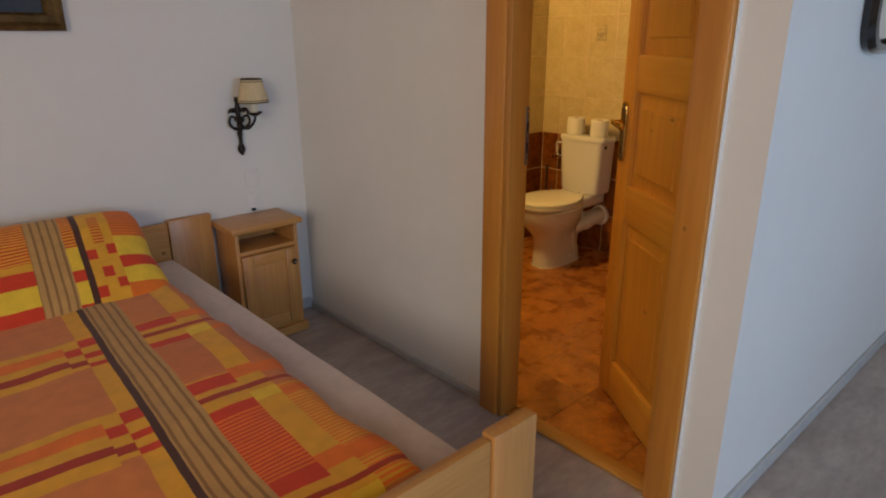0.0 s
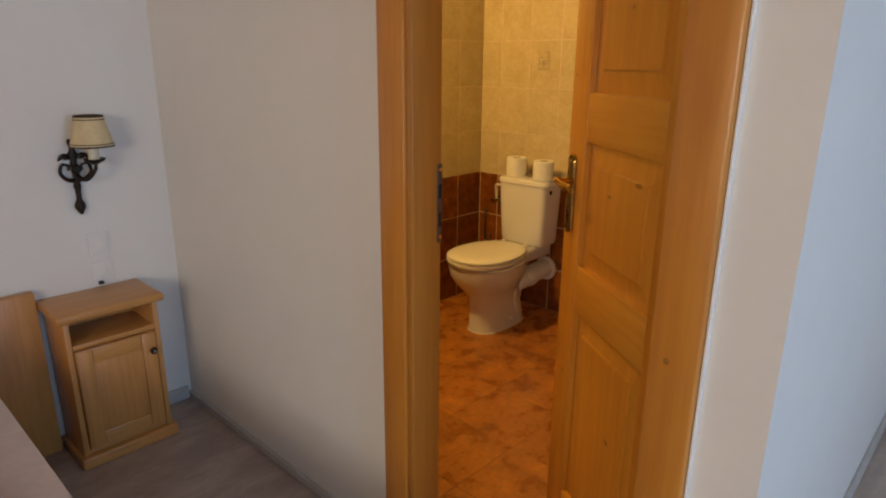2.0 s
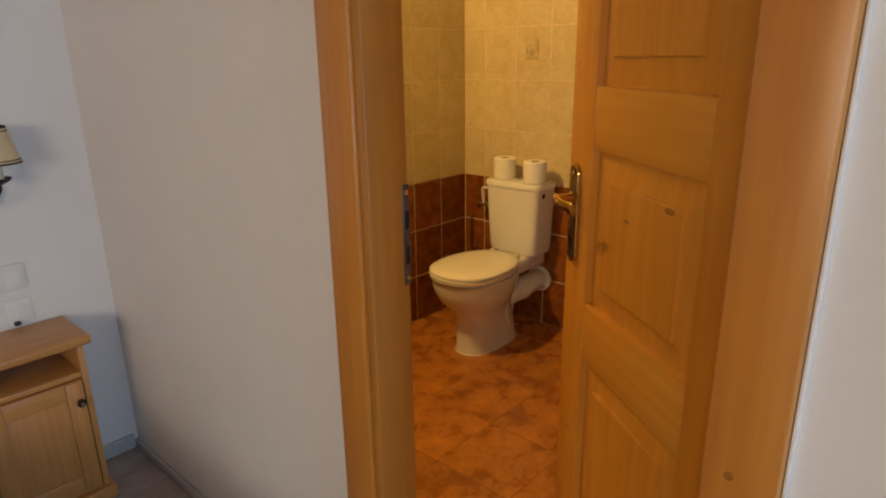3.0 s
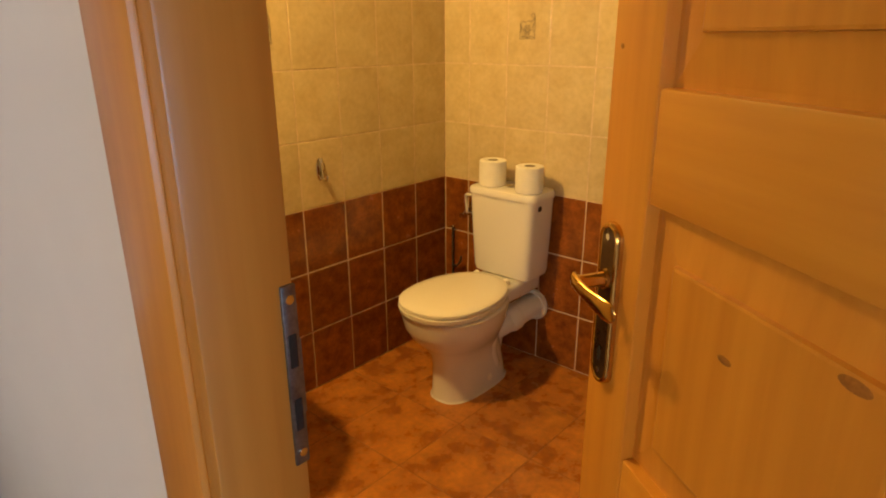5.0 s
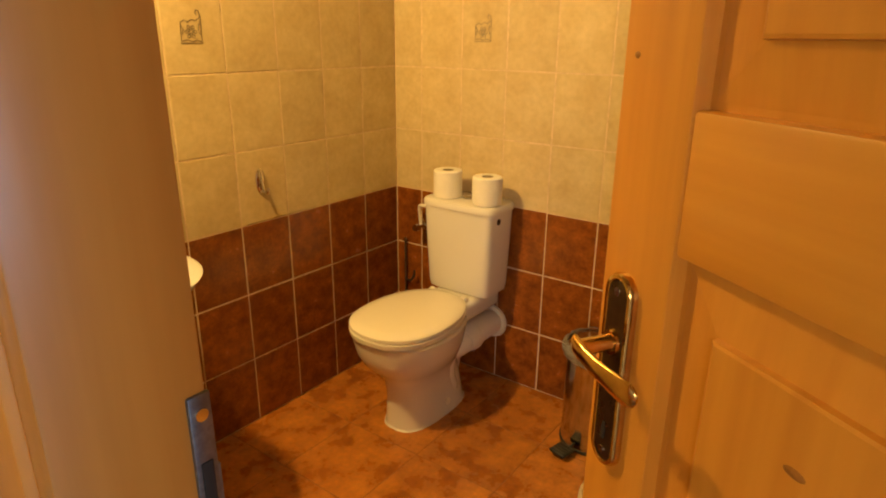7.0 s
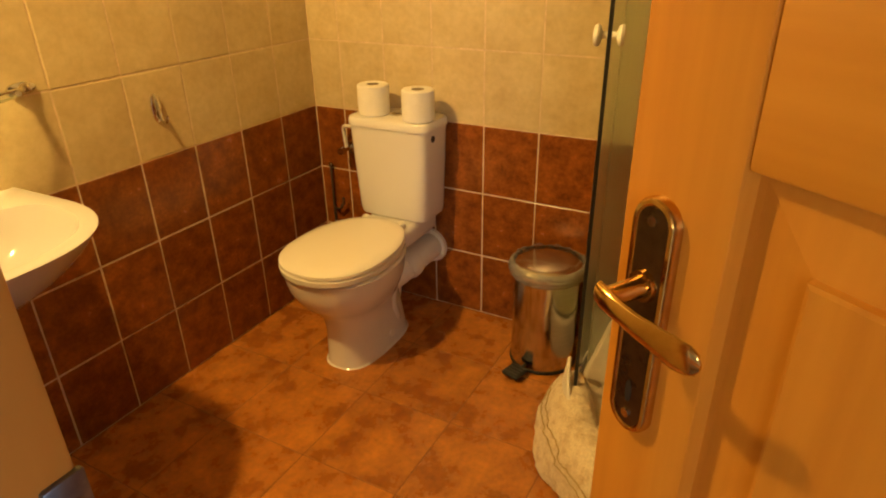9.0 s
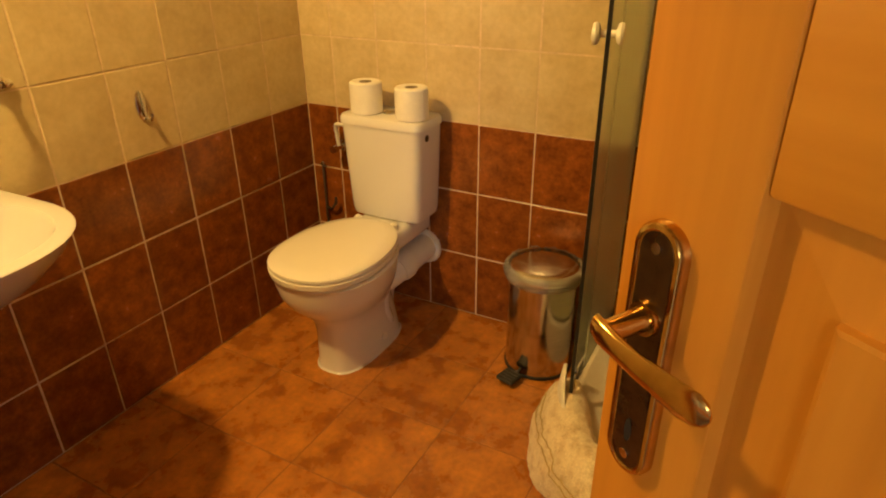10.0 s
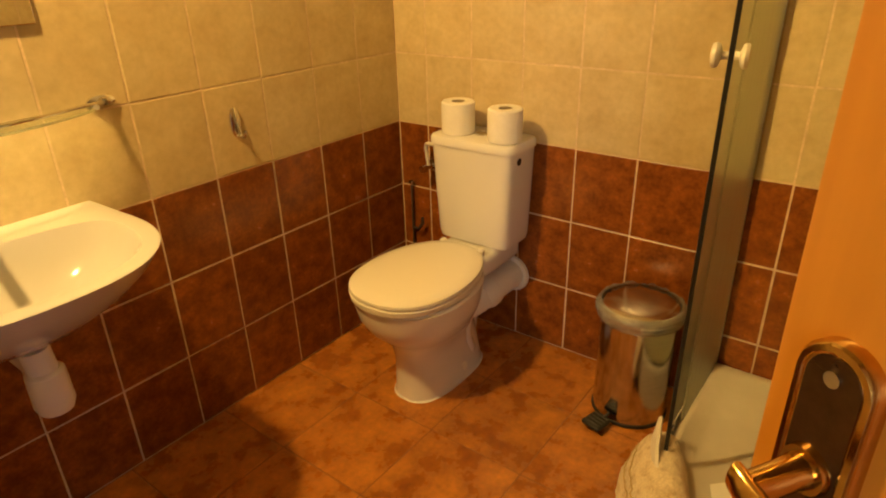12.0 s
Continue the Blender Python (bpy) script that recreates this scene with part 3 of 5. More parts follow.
def panelled_door():
    """Leaf along local +x from the hinge edge, its bedroom face towards +y at y = 0."""
    U0, U1, H, T = -0.040, 0.553, 1.965, 0.042
    d = thing("door", pose(1.727, 0.946, 0.012, 0, 0, 55), "varnished orange pine panelled door standing half open", "door", kind="structure")
    x0, x1 = 0.090, 0.455
    part("stile", box(U0, -T, 0, x0, 0, H, bevel=0.003), "door_v", d)
    part("stile", box(x1, -T, 0, U1, 0, H, bevel=0.003), "door_v", d)
    rails = ((0.0, 0.150), (0.718, 0.845), (1.169, 1.290), (1.83, H))
    for z0, z1 in rails:
        part("rail", box(x0 + 0.0005, -T + 0.001, z0, x1 - 0.0005, -0.001, z1, bevel=0.004), "door_h", d)
    for (_, z0), (z1, _) in zip(rails, rails[1:]):
        bm = bmesh.new()
        for side in (0, 1):
            rings = []
            for inset, y in ((-0.002, -0.0165), (0.006, -0.0165), (0.052, -0.0105), (0.053, -0.0045), (0.056, -0.0035)):
                yy = y if side == 0 else -T - y
                rings.append([(x0 + inset, yy, z0 + inset), (x1 - inset, yy, z0 + inset), (x1 - inset, yy, z1 - inset), (x0 + inset, yy, z1 - inset)])
            loft(rings, False, True, bm)
        part("panel", bm, "door_v", d, smooth=False)
    # knots
    for x, z, r, w in ((0.533, 1.329, 0.0024, 1.3), (0.309, 1.059, 0.0032, 2.4), (0.180, 1.108, 0.0046, 2.6), (0.27, 1.47, 0.0035, 1.6), (0.50, 0.52, 0.0035, 1.6), (0.22, 0.46, 0.005, 1.7)):
        y = -0.0034 if x0 < x < x1 else 0.0001
        bm = lathe([(r * 1.25, 0), (r, 0.0004)], 16)
        bmesh.ops.transform(bm, matrix=pose(x, y, z, -90) @ Matrix.Diagonal((w, 1, 1, 1)), verts=bm.verts)
        part("knot", bm, "knot", d)
    # lever handles on both faces
    hx, hz, rz = 0.514, 1.027, 1.062
    for side in (1, -1):
        y0 = 0.0 if side == 1 else -T
        out = []
        for dy, a, b in ((0, 0.0215, 0.106), (0.0055, 0.0215, 0.106), (0.0085, 0.0195, 0.104), (0.0090, 0.0165, 0.101), (0.0078, 0.0150, 0.0995)):
            out.append([(p[0], y0 + side * dy, p[1]) for p in capsule(hx, hz, a, b)])
        plate = part("handle_plate", loft(out), "brass", d, "worn brass handle plate")
        part("inset", loft([[(p[0], y0 + side * 0.0076, p[1]) for p in capsule(hx, hz, 0.0148, 0.0993)],
                            [(p[0], y0 + side * 0.0082, p[1]) for p in capsule(hx, hz, 0.0145, 0.099)]]), "bronze", plate, "dark bronze inlay")
        # an oval dark patch over the inlay gives the keyhole's shade
        part("keyhole_patch", loft([[(p[0], y0 + side * 0.0083, p[1]) for p in ring(hx, 0.962, 0, 0.0035, 0.011, 2, 16)],
                              [(p[0], y0 + side * 0.0088, p[1]) for p in ring(hx, 0.962, 0, 0.0035, 0.011, 2, 16)]]), "hole_shade", plate)
        for z in (hz - 0.088, hz + 0.088):
            part("screw", disc((hx, y0 + side * 0.0084, z), (0, side, 0), 0.0042, 0.0012, 18), "chrome", plate)
        lever = part("lever", blade([((hx - 0.001 * k, y0 + side * q, rz + h), a, b) for k, q, h, a, b in (
            (-11, 0.043, 0.002, 0.002, 0.004), (-7, 0.046, 0.002, 0.005, 0.0085), (2, 0.048, 0.001, 0.0055, 0.0095), (18, 0.0485, -0.001, 0.0050, 0.0090), (36, 0.0475, -0.004, 0.0047, 0.0095),
            (54, 0.0455, -0.006, 0.0046, 0.0112), (68, 0.0435, -0.008, 0.0045, 0.0125), (78, 0.0420, -0.008, 0.0040, 0.0118), (84, 0.0410, -0.008, 0.0028, 0.0085), (87, 0.0405, -0.008, 0.001, 0.003))]), "brass", d, "polished brass lever handle")
        part("shank", tube([(hx, y0 + side * 0.0083, rz), (hx, y0 + side * 0.020, rz), (hx - 0.001, y0 + side * 0.036, rz), (hx - 0.001, y0 + side * 0.047, rz + 0.001)], [0.0105, 0.0085, 0.0085, 0.0075], 16), "brass", lever)
        part("collar", tube([(hx, y0 + side * 0.0083, rz), (hx, y0 + side * 0.0125, rz)], [0.0135, 0.0125], 20), "brass", lever)
    part("lock_plate", box(U1 - 0.0005, -0.031, 0.93, U1 + 0.0015, -0.011, 1.14, bevel=0.0006), "dark_steel", d)
    for z in (0.25, 1.70):
        part("hinge", lathe([(0.007, -0.045), (0.007, 0.045), (0.004, 0.052)], 14, (U0 - 0.006, -T - 0.004, z)), "brass", d)
    return d


panelled_door()


# ---- windows out of view: behind the walker, and one added at the side ----
def window(name, m):
    w = thing(name, m, "unseen wide bedroom window with a pale wooden frame, placed for its light", "window", kind="structure")
    for x in (-0.9, -0.03, 0.84):
        part("window_frame", box(x, -0.03, 0, x + 0.06, 0.03, 1.3, bevel=0.004), "beech_z", w)
    for z in (0, 1.24):
        for x0, x1 in ((-0.84, -0.03), (0.03, 0.84)):
            part("window_frame", box(x0, -0.029, z, x1, 0.029, z + 0.06, bevel=0.004), "beech_x", w)
    for x0, x1 in ((-0.84, -0.03), (0.03, 0.84)):
        p = part("pane", box(x0, -0.004, 0.06, x1, 0.004, 1.24), "clear", w, smooth=False)
        p.visible_shadow = False
    part("window_sill", box(-0.95, 0.05, -0.03, 0.95, 0.2, -0.001, bevel=0.005), "beech_x", w)


window("window_1", pose(1.1, -2.55, 0.6))
# made-up window that houses the side fill
window("added_side_window", pose(-2.35, -0.6, 0.9, 0, 0, -90) @ Matrix.Diagonal((0.888, 1, 0.923, 1)))


# ---- lamps' bodies, above the view ----
def ceiling_lamp(x, y, label):
    c = thing("ceiling_lamp", pose(x, y, CEIL), label, "ceiling lamp")
    part("base", lathe([(0.09, 0), (0.09, -0.02), (0.05, -0.035)], 28), "plastic", c)
    part("stem", lathe([(0.009, -0.034), (0.009, -0.25)], 16), "plastic", c)
    part("socket", lathe([(0.012, -0.25), (0.024, -0.255), (0.024, -0.29), (0.015, -0.295)], 20), "plastic", c)


ceiling_lamp(1.90, 2.57, "white ceiling spotlight turned towards the shower corner")


# ---- bed ----
def bed():
    b = thing("bed", pose(0.1, 1.9, 0), "pale beech bed with plain headboard and footboard", "bed")
    o = Vector((-0.1, -1.9, 0))

    def q(*a, bevel=0.006):
        bm = box(*a, bevel=bevel)
        bmesh.ops.translate(bm, vec=o, verts=bm.verts)
        return bm
    hb = part("headboard", q(-1.0, 2.862, 0.12, 0.905, 2.893, 0.602), "beech_x", b)
    part("headboard_end", q(0.907, 2.857, 0.0, 1.098, 2.897, 0.612), "beech_z", b)
    k = disc((0.872, 2.8625, 0.475), (0, -1, 0), 0.009, 0.0008, 16)
    bmesh.ops.translate(k, vec=o, verts=k.verts)
    part("knot", k, "knot", hb)
    part("footboard", q(-0.80, 0.868, 0.16, 0.832, 0.896, 0.592), "beech_x", b)
    part("post", q(0.834, 0.862, 0.0, 0.968, 0.902, 0.600, bevel=0.008), "beech_z", b)
    part("post", q(-0.93, 0.862, 0.0, -0.802, 0.902, 0.600, bevel=0.008), "beech_z", b)
    part("side_rail", q(0.905, 0.903, 0.11, 0.930, 2.856, 0.248), "beech_y", b)
    part("side_rail", q(-0.89, 0.903, 0.20, -0.865, 2.861, 0.40), "beech_y", b)
    part("slat_base", q(-0.864, 0.91, 0.22, 0.904, 2.855, 0.25, bevel=0.002), "beech_y", b)
    return b


bed()


def soft_slab(x0, x1, y0, y1, z0, z1, edge, nx, ny, wave, seed=3):
    """A padded cloth slab with rounded edges and folds; its UVs are metres on the cloth."""
    bm = bmesh.new()
    uvl = bm.loops.layers.uv.new("UVMap")
    top, bot, uvs = {}, {}, {}
    for i in range(nx + 1):
        for j in range(ny + 1):
            u, v = i / nx, j / ny
            x, y = x0 + (x1 - x0) * u, y0 + (y1 - y0) * v
            e = min(x - x0, x1 - x, y - y0, y1 - y)
            f = min(1.0, e / edge)
            h = math.sqrt(max(0.0, 1 - (1 - f) ** 2))
            w = noise.noise(Vector((x * 3.1, y * 2.6, seed))) * wave + noise.noise(Vector((x * 9, y * 7, seed + 5))) * wave * 0.35
            wx = (noise.noise(Vector((y * 5.0, seed, 1))) * 1.5 + noise.noise(Vector((y * 13.0, seed, 4))) * 0.5) * wave * (1 - f)
            zz = z0 + (z1 - z0) * h + w * (0.25 + 0.75 * f)
            top[i, j] = bm.verts.new((x + wx, y + wx * 0.3, max(zz, z0 + 0.002)))
            bot[i, j] = bm.verts.new((x + wx, y + wx * 0.3, z0))
            uvs[i, j] = (x - 0.383 - 0.046 * (y - 1.23), y)
    for i in range(nx):
        for j in range(ny):
            ks = ((i, j), (i + 1, j), (i + 1, j + 1), (i, j + 1))
            f = bm.faces.new([top[k] for k in ks])
            for lp, k in zip(f.loops, ks):
                lp[uvl].uv = uvs[k]
            g = bm.faces.new([bot[k] for k in ks[::-1]])
            for lp, k in zip(g.loops, ks[::-1]):
                lp[uvl].uv = uvs[k]
    rim = [(i, 0) for i in range(nx)] + [(nx, j) for j in range(ny)] + [(i, ny) for i in range(nx, 0, -1)] + [(0, j) for j in range(ny, 0, -1)]
    for a, c in zip(rim, rim[1:] + rim[:1]):
        f = bm.faces.new((bot[a], bot[c], top[c], top[a]))
        for lp, k in zip(f.loops, (a, c, c, a)):
            lp[uvl].uv = uvs[k]
    return bm


def bedding():
    m = mesh_object("mattress", soft_slab(-0.86, 0.934, 0.905, 2.855, 0.252, 0.455, 0.05, 40, 44, 0.004, seed=2), "sheet", True)
    tagged(m, "mattress under a pale grey cotton sheet on the bed", "mattress")
    d = mesh_object("duvet", soft_slab(-0.80, 0.770, 0.985, 2.50, 0.458, 0.502, 0.06, 110, 110, 0.016, seed=7), "checks", True)
    tagged(d, "duvet in orange, yellow and red checked cotton spread on the bed", "duvet")
    for x, lab in ((0.385, "plump pillow in orange and yellow checked cotton against the headboard"), (-0.42, "second checked pillow on the bed")):
        p = mesh_object("pillow", pillow_mesh(), "pillow_checks", True)
        p.matrix_world = pose(x, 2.570, 0.575, 33, 0, 0)
        tagged(p, lab, "pillow", "bed pillows")


def pillow_mesh(w=0.74, h=0.52, t=0.15, nx=36, ny=28):
    bm = bmesh.new()
    uvl = bm.loops.layers.uv.new("UVMap")
    lay = {}
    for s in (1, -1):
        for i in range(nx + 1):
            for j in range(ny + 1):
                u, v = 2 * i / nx - 1, 2 * j / ny - 1
                d = max(0.0, (1 - abs(u) ** 3.2)) * max(0.0, (1 - abs(v) ** 3.2))
                pinch = 1 - 0.05 * (1 - abs(v)) ** 2 * abs(u) ** 3
                z = s * t * 0.5 * d ** 0.5 + noise.noise(Vector((u * 3, v * 3, s))) * 0.009 * d ** 0.3
                if s == -1 and (i in (0, nx) or j in (0, ny)):
                    lay[s, i, j] = lay[1, i, j]
                else:
                    rc = 1 - 0.07 * (abs(u) * abs(v)) ** 4
                    lay[s, i, j] = bm.verts.new((u * w / 2 * pinch * rc, v * h / 2 * rc * (1 - 0.04 * abs(v) ** 3 * (1 - abs(u))), z))
    for s in (1, -1):
        for i in range(nx):
            for j in range(ny):
                ks = [(i, j), (i + 1, j), (i + 1, j + 1), (i, j + 1)]
                if s == -1:
                    ks.reverse()
                vs = [lay[s, *k] for k in ks]
                f = bm.faces.new(vs)
                for lp, k in zip(f.loops, ks):
                    lp[uvl].uv = (k[0] / nx * w - 0.495 - 0.08 * (k[1] / ny - 0.5) * h, k[1] / ny * h)
    return bm


bedding()


# ---- bedside cabinet ----
def bedside_cabinet():
    c = thing("bedside_cabinet", pose(1.276, 2.768, 0), "small pale beech bedside cabinet with open shelf and one door", "bedside cabinet")
    x0, x1, y0, y1 = -0.156, 0.149, -0.084, 0.122
    part("side", box(x0, y0, 0.045, x0 + 0.018, y1, 0.543, bevel=0.002), "beech_z", c)
    part("side", box(x1 - 0.018, y0, 0.045, x1, y1, 0.543, bevel=0.002), "beech_z", c)
    part("top", box(x0 - 0.020, y0 - 0.022, 0.5435, x1 + 0.022, y1 + 0.012, 0.572, bevel=0.009, segs=3), "beech_x", c)
    part("shelf", box(x0 + 0.019, y0 + 0.001, 0.438, x1 - 0.019, y1 - 0.01, 0.456, bevel=0.002), "beech_x", c)
    part("bottom", box(x0 + 0.019, y0 + 0.004, 0.046, x1 - 0.019, y1 - 0.01, 0.062, bevel=0.002), "beech_x", c)
    part("back_panel", box(x0 + 0.019, y1 - 0.009, 0.063, x1 - 0.019, y1 - 0.003, 0.542), "beech_z", c)
    part("plinth", box(x0 - 0.014, y0 - 0.020, 0.0, x1 + 0.016, y1, 0.044, bevel=0.007, segs=3), "beech_x", c)
    d = part("door", box(x0 + 0.021, y0 - 0.004, 0.066, x1 - 0.021, y0 + 0.0135, 0.434, bevel=0.003), "beech_z", c)
    for z0, z1 in ((0.068, 0.118), (0.380, 0.432)):
        part("door_rail", box(x0 + 0.073, y0 - 0.009, z0, x1 - 0.073, y0 - 0.0045, z1, bevel=0.002), "beech_x", d)
    for xa, xb in ((x0 + 0.023, x0 + 0.071), (x1 - 0.071, x1 - 0.023)):
        part("door_stile", box(xa, y0 - 0.0095, 0.068, xb, y0 - 0.0045, 0.432, bevel=0.002), "beech_z", d)
    k = lathe([(0.004, 0), (0.004, 0.010), (0.012, 0.014), (0.013, 0.020), (0.008, 0.025)], 20)
    bmesh.ops.transform(k, matrix=pose(x1 - 0.040, y0 - 0.009, 0.368, 90), verts=k.verts)
    part("knob", k, "iron", d, "small dark metal knob")
    c2 = disc((x1 - 0.040, y0 - 0.0335, 0.368), (0, -1, 0), 0.0055, 0.0012, 16)
    part("knob_cap", c2, "chrome", d)


bedside_cabinet()


def wall_fittings():
    """A flat switch and, just over the cabinet, a socket with a dark plug in it."""
    w = thing("light_switch", pose(1.332, Y_HEAD, 0.731), "flat white plastic light switch on the painted wall", "light switch")
    part("plate", box(-0.036, -0.007, -0.041, 0.036, 0, 0.041, bevel=0.003), "switch", w)
    part("rocker", box(-0.026, -0.0105, -0.031, 0.026, -0.0072, 0.031, bevel=0.002), "switch", w)
    k = thing("wall_socket", pose(1.332, Y_HEAD, 0.620), "flat white plastic wall socket above the bedside cabinet", "wall socket")
    part("plate", box(-0.036, -0.005, -0.041, 0.036, 0, 0.041, bevel=0.002), "switch", k)
    part("well", lathe([(0.021, 0.0), (0.019, 0.0012), (0.004, 0.0012)], 24), "switch", k).matrix_local = pose(0, -0.0051, 0.008, 90)
    p = thing("cable_plug", pose(1.318, Y_HEAD - 0.006, 0.590), "small dark plug pushed into the wall socket", "plug")
    part("body", box(-0.009, -0.016, -0.010, 0.009, 0.0008, 0.002, bevel=0.004, segs=3), "black", p)


wall_fittings()


# ---- wall lamp over the cabinet ----
def sconce():
    s = thing("wall_lamp", pose(1.290, Y_HEAD, 0.848), "dark bronze scrolled wall lamp with a cream fabric shade", "wall lamp")
    bm = bmesh.new()
    # back plate: a pointed stem with leaves
    prof = [(0.0, 0.000), (0.010, 0.010), (0.019, 0.026), (0.016, 0.040), (0.008, 0.054), (0.009, 0.085), (0.013, 0.100), (0.008, 0.118), (0.010, 0.140), (0.012, 0.165), (0.010, 0.190), (0.018, 0.206), (0.010, 0.222), (0.008, 0.236), (0.013, 0.250), (0.009, 0.262)]
    rings = []
    for r, z in prof:
        r = max(r, 0.002)
        rings.append([(r * math.cos(2 * math.pi * i / 16), -0.012 + 0.011 * math.sin(2 * math.pi * i / 16), z) for i in range(16)])
    loft(rings, True, True, bm)
    part("stem", bm, "iron", s)
    for sg in (-1, 1):
        part("scroll", tube(curve_points([(0, -0.014, 0.12), (sg * 0.028, -0.02, 0.125), (sg * 0.048, -0.022, 0.150), (sg * 0.040, -0.022, 0.178), (sg * 0.020, -0.02, 0.172), (sg * 0.022, -0.02, 0.156)], 6), [0.008 - 0.00015 * i for i in range(31)], 8), "iron", s)
        part("leaf", tube(curve_points([(sg * 0.012, -0.015, 0.20), (sg * 0.035, -0.018, 0.205), (sg * 0.050, -0.02, 0.192)], 6), [0.006, 0.008, 0.010, 0.011, 0.011, 0.010, 0.009, 0.008, 0.007, 0.006, 0.005, 0.003, 0.002], 8), "iron", s)
    part("boss", lathe([(0.004, 0.0), (0.014, 0.004), (0.017, 0.010), (0.010, 0.016)], 18, (0, 0, 0)), "iron", s).matrix_local = pose(0, -0.018, 0.160, 90)
    part("arm", tube(curve_points([(0, -0.018, 0.145), (0.012, -0.050, 0.125), (0.025, -0.078, 0.135), (0.044, -0.085, 0.165), (0.044, -0.085, 0.185)], 6), 0.006, 10), "iron", s)
    part("drip_pan", lathe([(0.008, 0.178), (0.030, 0.190), (0.036, 0.197), (0.034, 0.199), (0.010, 0.192)], 24, (0.044, -0.085, 0)), "iron", s)
    part("candle_sleeve", lathe([(0.0175, 0.193), (0.0175, 0.262)], 18, (0.044, -0.085, 0)), "candle", s)
    cx, cy = 0.044, -0.085
    shade = part("shade", lathe([(0.068, 0.241), (0.0445, 0.342), (0.0433, 0.342), (0.0668, 0.241), (0.068, 0.241)], 40, (cx, cy, 0), False, False), "cloth_shade", s, "cream pleated fabric shade")
    for r0, z0, r1, z1 in ((0.0692, 0.2395, 0.0682, 0.2445), (0.0670, 0.249, 0.0664, 0.252), (0.0463, 0.338, 0.0451, 0.3435), (0.0481, 0.329, 0.0474, 0.332)):
        part("trim", lathe([(r0, z0), (r1, z1), (r1 - 0.0035, z1), (r0 - 0.0035, z0), (r0, z0)], 40, (cx, cy, 0), False, False), "brown_braid", shade, "dark brown braid")


sconce()


# ---- picture over the bed ----
def picture():
    p = thing("picture", pose(0.30, Y_HEAD - 0.018, 1.62), "dark painting in a wide dull gold frame", "picture")
    w, h = 0.36, 0.235
    outer = [(-w, -h), (w, -h), (w, h), (-w, h)]
    for i in range(4):
        a, b = outer[i], outer[(i + 1) % 4]
        bm = bmesh.new()
        rows = []
        for px, py in (a, b):
            sx, sy = (1 if px > 0 else -1), (1 if py > 0 else -1)
            rows.append([(px - sx * d, y, py - sy * d) for d, y in ((0, 0.016), (0, -0.012), (0.016, -0.020), (0.030, -0.008), (0.052, -0.014), (0.062, 0.0), (0.062, 0.016))])
        loft(rows, True, True, bm)
        part("frame_bar", bm, "gilt", p, smooth=False)
    part("canvas", box(-w + 0.063, 0.004, -h + 0.063, w - 0.063, 0.010, h - 0.063), "dark_canvas", p, smooth=False)


picture()


# ---- dark framed mirror in the passage ----
def hall_mirror():
    m = thing("wall_mirror", pose(2.285, Y_HALL - 0.002, 1.62), "tall mirror in a rounded black lacquered frame", "mirror")
    
    def rr(a, b, y):
        return [(p[0], y, p[1]) for p in ring(0, 0, 0, a, b, 5.0, 64)]
    bm = loft([rr(0.195, 0.31, 0), rr(0.198, 0.313, -0.018), rr(0.188, 0.303, -0.034), rr(0.172, 0.287, -0.036), rr(0.158, 0.273, -0.022), rr(0.154, 0.269, -0.010)], True, False)
    part("frame", bm, "black_gloss", m)
    part("glass", loft([rr(0.156, 0.271, -0.011), rr(0.156, 0.271, -0.013)]), "mirror", m)


hall_mirror()


